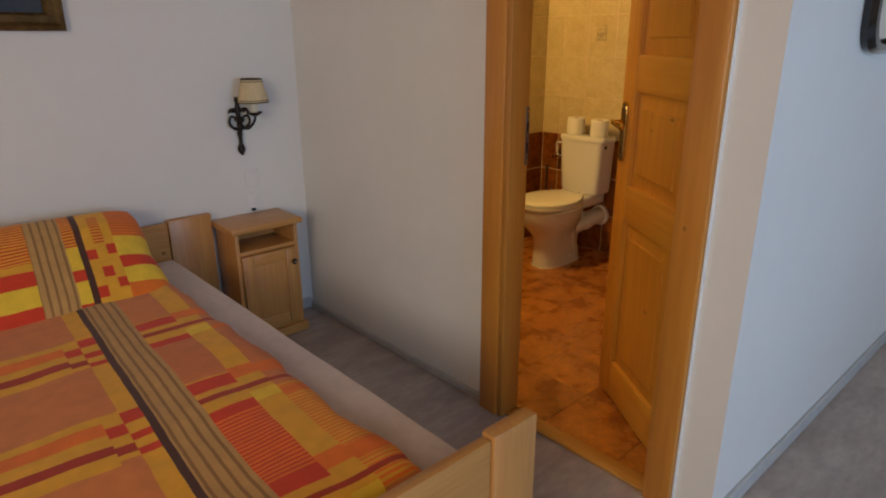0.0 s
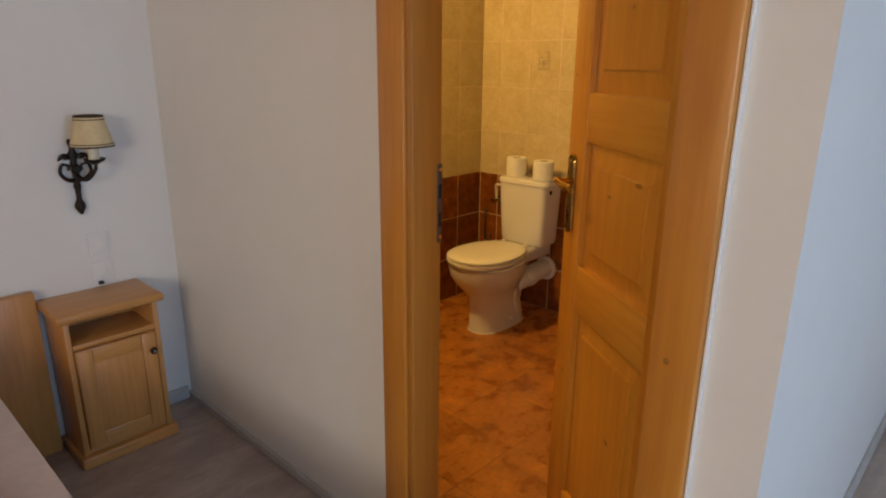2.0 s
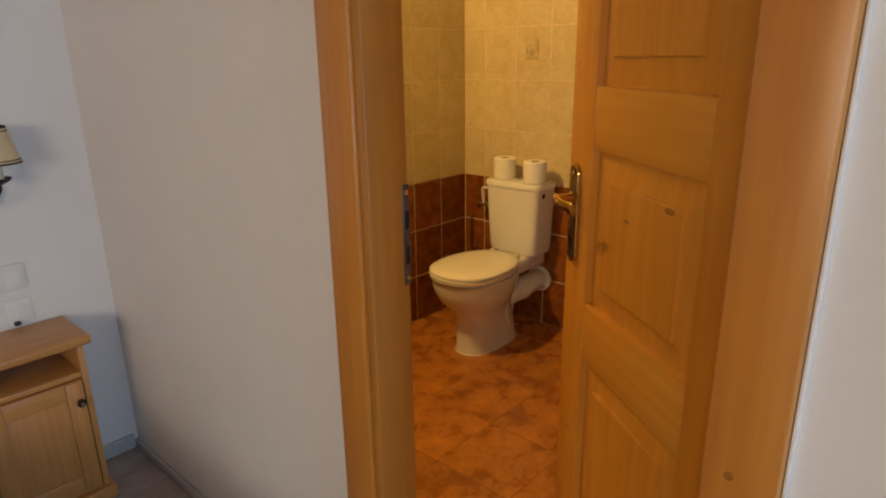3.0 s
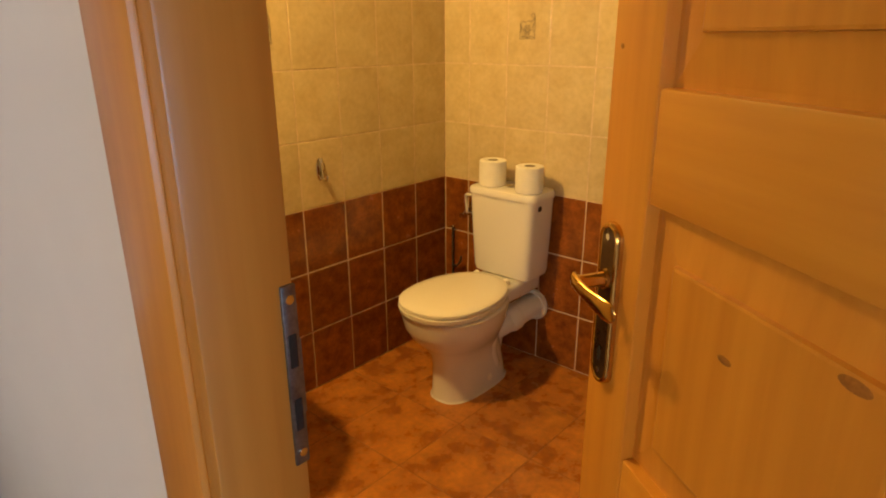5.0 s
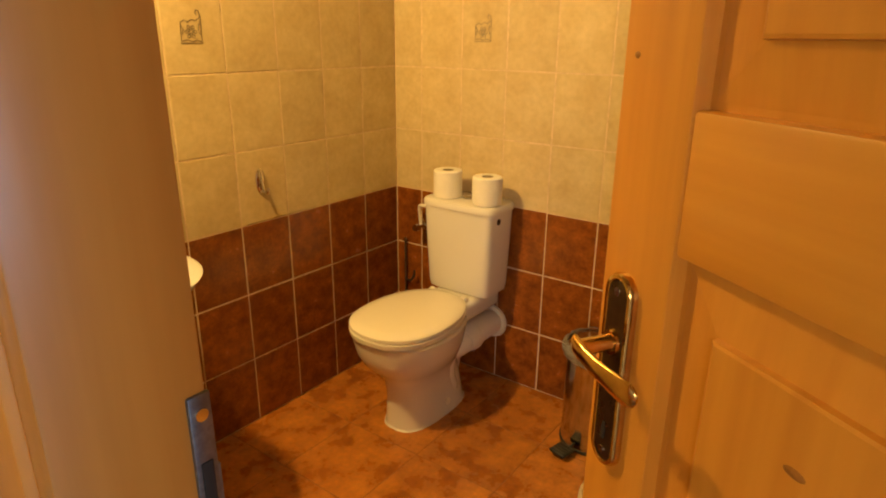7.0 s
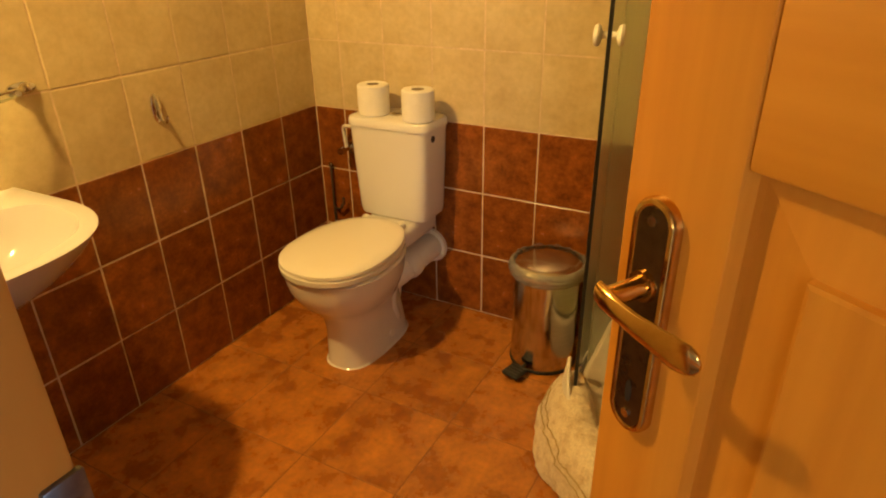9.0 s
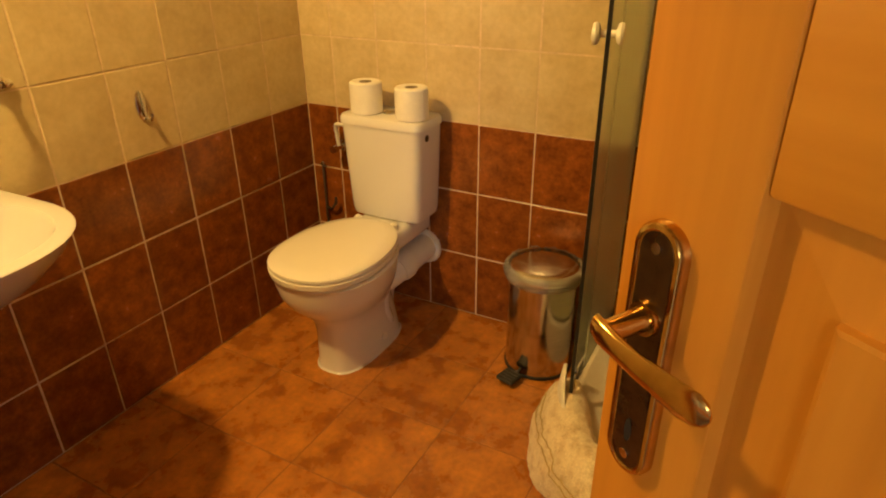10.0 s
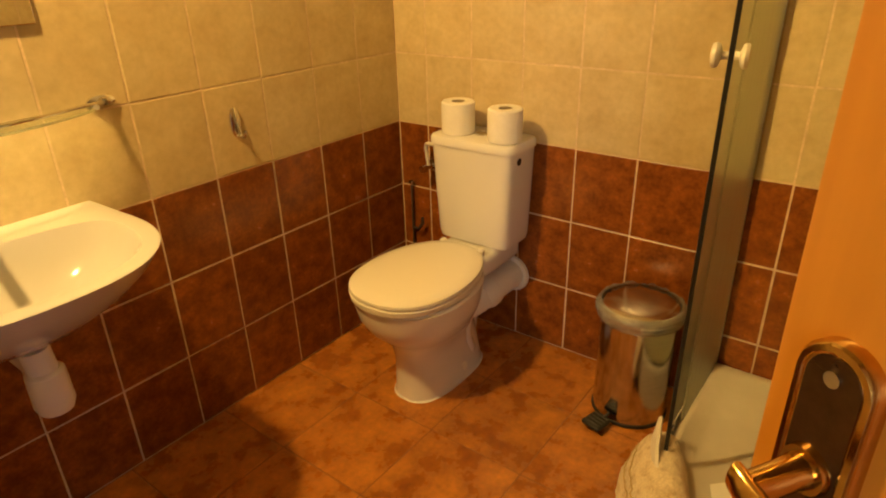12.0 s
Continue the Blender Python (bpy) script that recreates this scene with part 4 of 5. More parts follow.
# ---- toilet ----
def toilet():
    """Local -x points out from the far wall."""
    t = thing("toilet", pose(X_BACK, 2.472, 0), "white ceramic close-coupled toilet with closed lid", "toilet")
    rings = []
    for z, cx, a, b, pw, egg in ((0.0, -0.362, 0.186, 0.094, 2.8, 0.02), (0.012, -0.362, 0.184, 0.092, 2.8, 0.02), (0.07, -0.366, 0.179, 0.090, 2.7, 0.01), (0.14, -0.374, 0.172, 0.090, 2.5, 0.0),
                                 (0.19, -0.386, 0.170, 0.097, 2.4, -0.03), (0.235, -0.410, 0.186, 0.125, 2.2, -0.07), (0.275, -0.428, 0.207, 0.152, 2.2, -0.09), (0.315, -0.437, 0.219, 0.169, 2.2, -0.09),
                                 (0.355, -0.440, 0.224, 0.176, 2.2, -0.09), (0.380, -0.440, 0.228, 0.180, 2.2, -0.09), (0.388, -0.440, 0.222, 0.174, 2.2, -0.09)):
        rings.append(ring(cx, 0, z, a, b, pw, 48, egg))
    bm = loft(rings)
    box(-0.30, -0.105, 0.335, -0.012, 0.105, 0.412, bevel=0.022, segs=3, bm=bm)
    loft([ring(-0.245, 0, z, a, b, 2.3, 28) for z, a, b in ((0.05, 0.05, 0.05), (0.12, 0.062, 0.058), (0.22, 0.075, 0.068), (0.34, 0.09, 0.085))], bm=bm)
    # the siphon shows as a soft swelling on both flanks
    for sg in (-1, 1):
        tube(curve_points([(-0.300, sg * 0.098, 0.300), (-0.318, sg * 0.078, 0.225), (-0.312, sg * 0.070, 0.150), (-0.285, sg * 0.066, 0.085), (-0.262, sg * 0.058, 0.040)], 5), [0.026] * 8 + [0.025] * 8 + [0.022] * 5, 16, bm)
    part("bowl", bm, "ceramic", t)
    seat = loft([ring(-0.446, 0, z, a, b, 2.2, 56, -0.09) for z, a, b in ((0.390, 0.226, 0.166), (0.393, 0.236, 0.174), (0.409, 0.238, 0.176), (0.414, 0.232, 0.170))])
    part("seat", seat, "seat", t)
    lid = loft([ring(-0.447, 0, z, a, b, 2.2, 56, -0.09) for z, a, b in ((0.4155, 0.230, 0.169), (0.418, 0.236, 0.175), (0.427, 0.235, 0.174), (0.434, 0.224, 0.164), (0.438, 0.19, 0.135), (0.4405, 0.12, 0.085), (0.4415, 0.04, 0.03))])
    part("lid", lid, "seat", t)
    for v in (-0.075, 0.075):
        part("hinge", lathe([(0.014, 0.39), (0.014, 0.428), (0.008, 0.434)], 16, (-0.222, v, 0)), "plastic", t)
    cis = loft([ring(cx, 0, z, a, b, 7.0, 56) for z, cx, a, b in ((0.413, -0.090, 0.070, 0.124), (0.418, -0.090, 0.082, 0.136), (0.44, -0.091, 0.086, 0.141), (0.60, -0.094, 0.090, 0.149), (0.745, -0.096, 0.093, 0.155))])
    tank = part("cistern", cis, "ceramic", t)
    cap = loft([ring(-0.098, 0, z, a, b, 6.0, 56) for z, a, b in ((0.7455, 0.090, 0.154), (0.747, 0.0965, 0.163), (0.766, 0.0965, 0.163), (0.774, 0.092, 0.158), (0.777, 0.080, 0.146))])
    part("cistern_lid", cap, "ceramic", t)
    part("flush_button", lathe([(0.026, 0.777), (0.026, 0.7805), (0.021, 0.782), (0.020, 0.7805), (0.004, 0.781)], 28, (-0.098, -0.002, 0)), "chrome", t, "round chrome flush button")
    part("side_plug", disc((-0.125, -0.1535, 0.715), (0, -1, 0), 0.012, 0.002, 20), "iron", tank, "small dark round plug")
    path = curve_points([(-0.25, -0.015, 0.200), (-0.205, -0.036, 0.216), (-0.150, -0.054, 0.234), (-0.09, -0.064, 0.246), (-0.04, -0.068, 0.250), (-0.0, -0.069, 0.250)], 5)
    pipe = part("waste_pipe", tube(path, 0.051, 24), "plastic", t, "thick white plastic waste elbow")
    part("collar", tube([path[8], path[9], path[11], path[12]], [0.055, 0.059, 0.059, 0.055], 24), "plastic", pipe)
    part("collar", tube([(-0.012, -0.0685, 0.250), (-0.001, -0.069, 0.250)], [0.066, 0.069], 28), "plastic", pipe)
    part("bolt_cap", disc((-0.345, -0.088, 0.050), (0, -1, 0.1), 0.014, 0.008, 18), "plastic", t)
    part("silicone_bead", loft([ring(-0.362, 0, 0.0, 0.191, 0.099, 2.8, 48, 0.02), ring(-0.362, 0, 0.004, 0.186, 0.094, 2.8, 48, 0.02)], False, False), "ceramic", t)


toilet()


def paper_roll(x, y, turn, label):
    r = thing("toilet_paper", pose(x, y, 0.7775, 0, 0, turn), label, "toilet paper", "paper rolls on the cistern")
    part("roll", lathe([(0.0215, 0.002), (0.050, 0.0), (0.0545, 0.004), (0.055, 0.05), (0.0545, 0.099), (0.050, 0.103), (0.0215, 0.1015)], 40, (0, 0, 0), False, False), "paper", r)
    part("core", lathe([(0.0215, 0.001), (0.0215, 0.102), (0.0198, 0.102), (0.0198, 0.001), (0.0215, 0.001)], 28, (0, 0, 0), False, False), "card", r, "grey cardboard core")
    part("loose_end", loft([[(0.0552 * math.cos(a), 0.0552 * math.sin(a), z) for z in (0.003, 0.1)] + [(0.0560 * math.cos(a), 0.0560 * math.sin(a), z) for z in (0.1, 0.003)] for a in [0.1 * i for i in range(7)]]), "paper", r)


paper_roll(3.372, 2.552, 200, "white toilet paper roll standing on the cistern")
paper_roll(3.362, 2.368, 250, "white toilet paper roll standing on the cistern beside the flush button")


# ---- water valve and pipes beside the cistern ----
def valve():
    v = thing("water_valve", pose(X_BACK, 2.752, 0.60), "chrome angle valve with a curved supply hose to the cistern", "water valve")
    part("rosette", disc((0, 0, 0.0), (-1, 0, 0), 0.024, 0.006, 24), "chrome", v)
    part("body", tube([(-0.004, 0, 0), (-0.055, 0, 0)], 0.009, 14), "chrome", v)
    part("knob", tube([(-0.055, 0, 0), (-0.060, 0, 0), (-0.076, 0, 0)], [0.012, 0.016, 0.014], 14), "chrome", v)
    part("hose", tube(curve_points([(-0.035, 0, 0.006), (-0.037, 0.004, 0.05), (-0.045, 0.0, 0.085), (-0.06, -0.03, 0.098), (-0.075, -0.115, 0.10)], 6), 0.0065, 10), "plastic", v)
    p = thing("water_pipe", pose(X_BACK - 0.014, 2.855, 0.26), "thin chrome water pipe clipped in the wall corner", "water pipe")
    part("pipe", tube([(0, 0, 0), (0, 0, 0.25)], 0.0045, 12), "steel_plate", p)
    part("end_cap", lathe([(0.009, 0.25), (0.009, 0.262), (0.004, 0.266)], 14), "chrome", p)
    part("side_tap", tube([(0, 0, 0.07), (-0.02, -0.04, 0.075), (-0.022, -0.065, 0.105), (-0.022, -0.066, 0.13)], [0.0045, 0.0045, 0.006, 0.0045], 12), "steel_plate", p)


valve()


# ---- pedal bin ----
def pedal_bin():
    b = thing("pedal_bin", pose(BIN_X, BIN_Y, 0), "stainless steel pedal bin with a clear plastic bag rim", "pedal bin")
    part("body", lathe([(0.108, 0.012), (0.111, 0.015), (0.111, 0.345), (0.106, 0.35)], 56), "steel", b)
    part("foot_ring", lathe([(0.109, 0.0), (0.114, 0.003), (0.114, 0.012), (0.109, 0.0145)], 48), "black", b)
    bm = bmesh.new()
    rows = []
    for r, z in ((0.111, 0.3805), (0.1205, 0.3790), (0.1265, 0.372), (0.1285, 0.360), (0.1275, 0.346), (0.122, 0.336), (0.1160, 0.332)):
        row = []
        for i in range(96):
            a = 2 * math.pi * i / 96
            k = 0.0015 * math.sin(a * 31 + z * 60) + 0.009 * noise.noise(Vector((math.cos(a) * 6, math.sin(a) * 6, z * 45)))
            row.append(((r + k * 0.45) * math.cos(a), (r + k * 0.45) * math.sin(a), z + k * 0.7))
        rows.append(row)
    loft(rows, False, False, bm)
    part("bag", bm, "bag", b, "crinkled clear plastic bag")
    part("lid", lathe([(0.121, 0.356), (0.123, 0.360), (0.121, 0.369), (0.112, 0.3765), (0.07, 0.380), (0.03, 0.3815), (0.004, 0.382)], 56), "steel", b)
    part("lid_band", lathe([(0.1235, 0.3555), (0.1255, 0.3565), (0.1255, 0.3635), (0.1235, 0.3645)], 56, (0, 0, 0), False, False), "chrome", b)
    ped = part("pedal", box(0.128, -0.032, 0.016, 0.192, 0.032, 0.030, bevel=0.006, segs=3), "black", b, "ribbed black rubber pedal")
    ped.matrix_local = pose(0, 0, 0, 0, 0, PEDAL_TURN)
    for k in range(4):
        part("rib", box(0.135 + 0.014 * k, -0.026, 0.0305, 0.141 + 0.014 * k, 0.026, 0.033, bevel=0.001), "dark_steel", ped)
    arm = part("pedal_arm", tube([(0.10, 0, 0.018), (0.14, 0, 0.019)], 0.005, 10), "dark_steel", b)
    arm.matrix_local = pose(0, 0, 0, 0, 0, PEDAL_TURN)
    part("handle", tube(curve_points([(0.108, 0.03, 0.27), (0.128, 0.02, 0.265), (0.130, -0.02, 0.265), (0.108, -0.03, 0.27)], 6), 0.003, 8), "chrome", b)


BIN_X, BIN_Y, PEDAL_TURN = 3.327, 1.872, 165
pedal_bin()


# ---- wash basin, shelf, mirror ----
def basin():
    """Local -y points out from the left wall."""
    s = thing("wash_basin", pose(2.075, Y_LEFT, 0.79), "white ceramic wall-hung wash basin with rounded front", "wash basin")
    n = 64

    def outline(a, d, y0, z, pw=2.2):
        """Rounded front, short slanting sides and a straight back against the wall."""
        pts = []
        for i in range(n):
            t = 2 * math.pi * i / n
            c, q = math.cos(t), math.sin(t)
            if q < 0:
                pts.append((a * math.copysign(abs(c) ** (2 / 2.5), c), y0 - abs(q) ** (2 / pw) * (d + 0.0), z))
            else:
                f = 4 * t / math.pi if t < math.pi / 4 else (1.0 if t < 3 * math.pi / 4 else 4 - 4 * t / math.pi)
                x = a * (1 - 0.02 * f) if t < math.pi / 4 else (-a * (1 - 0.02 * f) if t > 3 * math.pi / 4 else a * 0.98 * (1 - 4 * (t - math.pi / 4) / math.pi))
                pts.append((x, y0 * (1 - f), z))
        return pts
    rows = [outline(0.10, 0.10, -0.10, -0.205), outline(0.165, 0.17, -0.11, -0.165), outline(0.225, 0.225, -0.15, -0.10), outline(0.260, 0.250, -0.185, -0.045), outline(0.275, 0.264, -0.20, -0.008),
            outline(0.277, 0.268, -0.20, -0.003), outline(0.272, 0.262, -0.20, 0.0)]

    def inner(a, d, yc, z):
        return [(a * math.copysign(abs(math.cos(t)) ** (2 / 2.5), math.cos(t)) * (1 - 0.05 * max(0.0, math.sin(t))), yc + (d if math.sin(t) < 0 else d * 0.55) * math.copysign(abs(math.sin(t)) ** (2 / (2.4 if math.sin(t) < 0 else 4.0)), math.sin(t)), z) for t in [2 * math.pi * i / n for i in range(n)]]
    rows += [inner(0.236, 0.215, -0.215, -0.002), inner(0.228, 0.205, -0.215, -0.014), inner(0.205, 0.178, -0.215, -0.060), inner(0.15, 0.125, -0.215, -0.105), inner(0.06, 0.05, -0.215, -0.125), inner(0.022, 0.02, -0.215, -0.128)]
    part("bowl", loft(rows), "basin", s)
    part("drain", lathe([(0.021, -0.1275), (0.024, -0.1255), (0.018, -0.124), (0.004, -0.125)], 24, (0, -0.215, 0)), "chrome", s)
    part("trap", tube(curve_points([(0, -0.20, -0.20), (0.005, -0.20, -0.26), (0.01, -0.20, -0.30)], 4), 0.030, 20), "plastic", s, "white plastic bottle trap")
    part("trap_cup", lathe([(0.031, -0.255), (0.039, -0.262), (0.041, -0.34), (0.034, -0.358), (0.018, -0.364)], 28, (0.006, -0.20, 0)), "plastic", s)
    part("trap_outlet", tube([(0.006, -0.19, -0.285), (0.006, -0.10, -0.285), (0.006, 0.0, -0.285)], 0.017, 16), "plastic", s)
    tap = part("tap", lathe([(0.026, -0.002), (0.026, 0.010), (0.022, 0.014), (0.021, 0.075), (0.014, 0.085)], 24, (0, -0.065, 0)), "chrome", s, "chrome single-lever tap")
    part("spout", tube(curve_points([(0, -0.07, 0.045), (0, -0.12, 0.062), (0, -0.165, 0.052), (0, -0.185, 0.036)], 6), 0.0125, 14), "chrome", tap)
    part("lever", tube(curve_points([(0, -0.065, 0.085), (0, -0.09, 0.100), (0, -0.15, 0.118)], 5), [0.012, 0.011, 0.010, 0.009, 0.008, 0.0075, 0.007, 0.007, 0.0065, 0.006, 0.005], 12), "chrome", tap)


basin()


def glass_shelf():
    s = thing("glass_shelf", pose(2.10, Y_LEFT, 1.008), "clear glass wall shelf on chrome brackets with a thin rail", "glass shelf")
    bm = bmesh.new()
    n = 24
    top = [(-0.30 + 0.60 * i / n, -0.035 - 0.085 * math.sin(math.pi * i / n) ** 0.7, 0) for i in range(n + 1)]
    rows = [[(x, y, -0.006 + dz) for x, y, _ in top] + [(0.30, -0.012, -0.006 + dz), (-0.30, -0.012, -0.006 + dz)] for dz in (0, 0.006)]
    part("pane", loft(rows, bm=bm), "clear", s, "greenish clear glass pane", smooth=False).visible_shadow = False
    for x in (-0.305, 0.325):
        br = part("bracket", loft([[(x + p[0], y, p[1]) for p in ring(0, 0.004, 0, a, b, 2.0, 28)] for y, a, b in ((-0.001, 0.034, 0.015), (-0.007, 0.034, 0.015), (-0.012, 0.026, 0.010), (-0.016, 0.016, 0.008))]), "chrome", s, "oval chrome bracket")
        part("clamp", tube(curve_points([(x, -0.012, 0.004), (x - 0.02 * math.copysign(1, x), -0.035, 0.006), (x - 0.035 * math.copysign(1, x), -0.055, 0.004)], 4), 0.007, 12), "chrome", br)
    part("rail", tube(curve_points([(-0.29, -0.05, 0.012), (-0.15, -0.095, 0.012), (0, -0.112, 0.012), (0.15, -0.095, 0.012), (0.29, -0.05, 0.012)], 8), 0.0035, 8), "chrome", s)


glass_shelf()


def bath_mirror():
    m = thing("bathroom_mirror", pose(2.075, Y_LEFT, 1.50), "plain frameless mirror above the wash basin", "mirror")
    part("glass", box(-0.257, -0.010, -0.306, 0.257, -0.003, 0.35, bevel=0.002), "mirror", m, smooth=False)
    part("backing", box(-0.25, -0.0028, -0.30, 0.25, -0.0005, 0.344), "dark_steel", m)


bath_mirror()


def towel_hook(x, z):
    h = thing("towel_hook", pose(x, Y_LEFT, z), "small chrome adhesive towel hook on the tiles", "towel hook")
    part("plate", loft([[(p[0], y, p[1]) for p in ring(0, 0, 0, a, b, 2.2, 28)] for y, a, b in ((-0.0005, 0.017, 0.042), (-0.005, 0.017, 0.042), (-0.009, 0.012, 0.036))]), "chrome", h)
    part("hook", tube(curve_points([(0, -0.006, 0.028), (0, -0.012, 0.0), (0, -0.018, -0.030), (0, -0.030, -0.040), (0, -0.040, -0.030), (0, -0.042, -0.018)], 5), 0.0048, 10), "chrome", h)


towel_hook(2.780, 0.888)


# ---- shower ----
SH_X, SH_Y, SH_S, SH_R = X_BACK, Y_RIGHT, 0.893, 0.55


def shower_outline(inset, z, arc=20):
    x0, y0, s, r = SH_X, SH_Y, SH_S, SH_R - inset
    cx, cy = x0 - s + SH_R, y0 + s - SH_R
    pts = [(x0 - inset, y0 + inset, z), (x0 - inset, (y0 + inset + cy + r) / 2, z), (x0 - inset, cy + r, z)]
    pts += [(cx + r * math.cos(a), cy + r * math.sin(a), z) for a in [math.pi / 2 + i * math.pi / 2 / arc for i in range(arc + 1)]]
    pts += [(cx - r, y0 + inset, z)]
    return pts


def glass_path(s0, s1, offset, n=26):
    """Points along the enclosure's front, by the distance from the far wall; offset inwards."""
    r = SH_R - offset
    cx, cy = SH_X - SH_S + SH_R, SH_Y + SH_S - SH_R
    flat, arc = SH_X - cx, r * math.pi / 2
    out = []
    for i in range(n + 1):
        s = s0 + (s1 - s0) * i / n
        if s < flat:
            out.append((SH_X - s, cy + r))
        elif s < flat + arc:
            a = math.pi / 2 + (s - flat) / r
            out.append((cx + r * math.cos(a), cy + r * math.sin(a)))
        else:
            out.append((cx - r, cy - (s - flat - arc)))
    return out


def sheet(path, z0, z1, thick):
    pts = [Vector((*p, 0)) for p in path]
    rows = []
    for i, p in enumerate(pts):
        d = (pts[min(i + 1, len(pts) - 1)] - pts[max(i - 1, 0)]).normalized()
        nrm = Vector((-d.y, d.x, 0)) * thick / 2
        rows.append([(p.x + nrm.x, p.y + nrm.y, z0), (p.x - nrm.x, p.y - nrm.y, z0), (p.x - nrm.x, p.y - nrm.y, z1), (p.x + nrm.x, p.y + nrm.y, z1)])
    return loft(rows)


def shower():
    t = thing("shower_tray", pose(0, 0, 0), "white acrylic quadrant shower tray in the corner", "shower tray")
    part("tray", loft([shower_outline(0.004, 0.0), shower_outline(0.0, 0.135), shower_outline(0.004, 0.150), shower_outline(0.010, 0.155), shower_outline(0.036, 0.155), shower_outline(0.044, 0.151), shower_outline(0.072, 0.120), shower_outline(0.105, 0.109), shower_outline(0.13, 0.1065), shower_outline(0.22, 0.105)], True, True), "acrylic", t)
    part("drain", lathe([(0.045, 0.1055), (0.045, 0.109), (0.040, 0.110), (0.004, 0.1095)], 28, (SH_X - 0.24, SH_Y + 0.24, 0)), "chrome", t, "round chrome drain")
    e = thing("shower_enclosure", pose(0, 0, 0), "quadrant shower enclosure with two frosted curved sliding doors pushed open", "shower enclosure")
    z0, z1 = 0.158, 1.98
    part("bottom_rail", sheet(glass_path(0.0, 1.554, 0.020, 60), 0.1555, 0.163, 0.010), "steel_plate", e)
    part("top_rail", sheet(glass_path(0.0, 1.554, 0.020, 60), z1, z1 + 0.04, 0.03), "plastic", e)
    for s in (0.012, 1.542):
        part("wall_profile", sheet(glass_path(s - 0.012, s + 0.012, 0.020, 2), 0.1725, z1 - 0.0005, 0.024), "steel", e)
    part("fixed_pane", sheet(glass_path(0.025, 0.345, 0.028, 8), 0.1640, z1 - 0.0005, 0.005), "frosted", e).visible_shadow = False
    part("fixed_pane", sheet(glass_path(1.22, 1.529, 0.028, 8), 0.1640, z1 - 0.0005, 0.005), "frosted", e).visible_shadow = False
    for s_in, s_edge, knob_dir in ((0.10, 0.500, 1), (1.46, 1.020, -1)):
        d = part("door", sheet(glass_path(s_in, s_edge, 0.012, 30), 0.174, z1 - 0.002, 0.005), "frosted", e, "frosted curved glass door")
        d.visible_shadow = False
        part("edge_seal", sheet(glass_path(s_edge + 0.0005 * knob_dir, s_edge + 0.012 * knob_dir, 0.012, 2), 0.174, z1 - 0.002, 0.009), "black", d, "grey rubber edge seal")
        (ax, ay), (bx, by) = glass_path(s_edge - 0.055 * knob_dir, s_edge - 0.05 * knob_dir, 0.012, 1)
        c = Vector((SH_X - SH_S + SH_R, SH_Y + SH_S - SH_R, 0))
        nrm = (Vector((ax, ay, 0)) - c)
        nrm = nrm.normalized()
        for sg in (1, -1):
            k = lathe([(0.008, 0.003), (0.008, 0.016), (0.021, 0.020), (0.0245, 0.026), (0.022, 0.033), (0.010, 0.036)], 28)
            bmesh.ops.transform(k, matrix=Matrix.Translation((ax, ay, 1.118)) @ (nrm * sg).to_track_quat('Z', 'Y').to_matrix().to_4x4(), verts=k.verts)
            part("knob", k, "plastic", d, "round cream plastic knob")
        for z in (0.215, 1.93):
            part("roller", disc((ax - nrm.x * 0.003, ay - nrm.y * 0.003, z), -nrm, 0.011, 0.010, 16), "chrome", d)
    # hand shower on the far wall
    h = thing("hand_shower", pose(X_BACK, 1.44, 1.25), "chrome hand shower with a long metal hose", "hand shower")
    part("wall_holder", tube([(0, 0, 0), (-0.05, 0, 0.005)], [0.016, 0.014], 16), "chrome", h)
    part("handle", tube(curve_points([(-0.055, 0, -0.06), (-0.062, 0, 0.0), (-0.085, 0.0, 0.06), (-0.115, 0.0, 0.085)], 5), 0.011, 14), "chrome", h)
    head = lathe([(0.012, 0.012), (0.034, 0.006), (0.038, -0.006), (0.034, -0.012), (0.004, -0.012)], 28)
    bmesh.ops.transform(head, matrix=pose(-0.125, 0, 0.090, 0, 35, 0), verts=head.verts)
    part("head", head, "chrome", h)
    part("hose", tube(curve_points([(-0.055, 0, -0.06), (-0.052, -0.006, -0.20), (-0.042, -0.02, -0.38), (-0.036, -0.035, -0.53), (-0.035, -0.08, -0.64), (-0.035, -0.14, -0.62), (-0.035, -0.17, -0.48), (-0.03, -0.18, -0.36)], 8), 0.0075, 10), "steel", h, "ribbed metal hose")
    part("mixer", tube([(0.0, -0.11, -0.33), (-0.035, -0.12, -0.33), (-0.04, -0.18, -0.33), (-0.035, -0.24, -0.33), (0.0, -0.25, -0.33)], [0.016, 0.018, 0.024, 0.018, 0.016], 16), "chrome", h)


shower()


def bath_mat():
    """A thin white mat lying in the tray; its inner side follows the tray's curve."""
    c = Vector((SH_X - SH_S + SH_R, SH_Y + SH_S - SH_R, 0))
    r = SH_R - 0.125
    arc = [(c.x + r * math.cos(a), c.y + r * math.sin(a)) for a in [radians(108 + 6 * i) for i in range(13)]]
    pts = arc + [(2.75, 0.98), (3.22, 1.12), (3.07, 1.50)]
    m = mesh_object("bath_mat", loft([[(x, y, z) for x, y in pts] for z in (0.1088, 0.1135)]), "mat")
    tagged(m, "thin white rubber mat lying in the shower tray", "bath mat")


bath_mat()


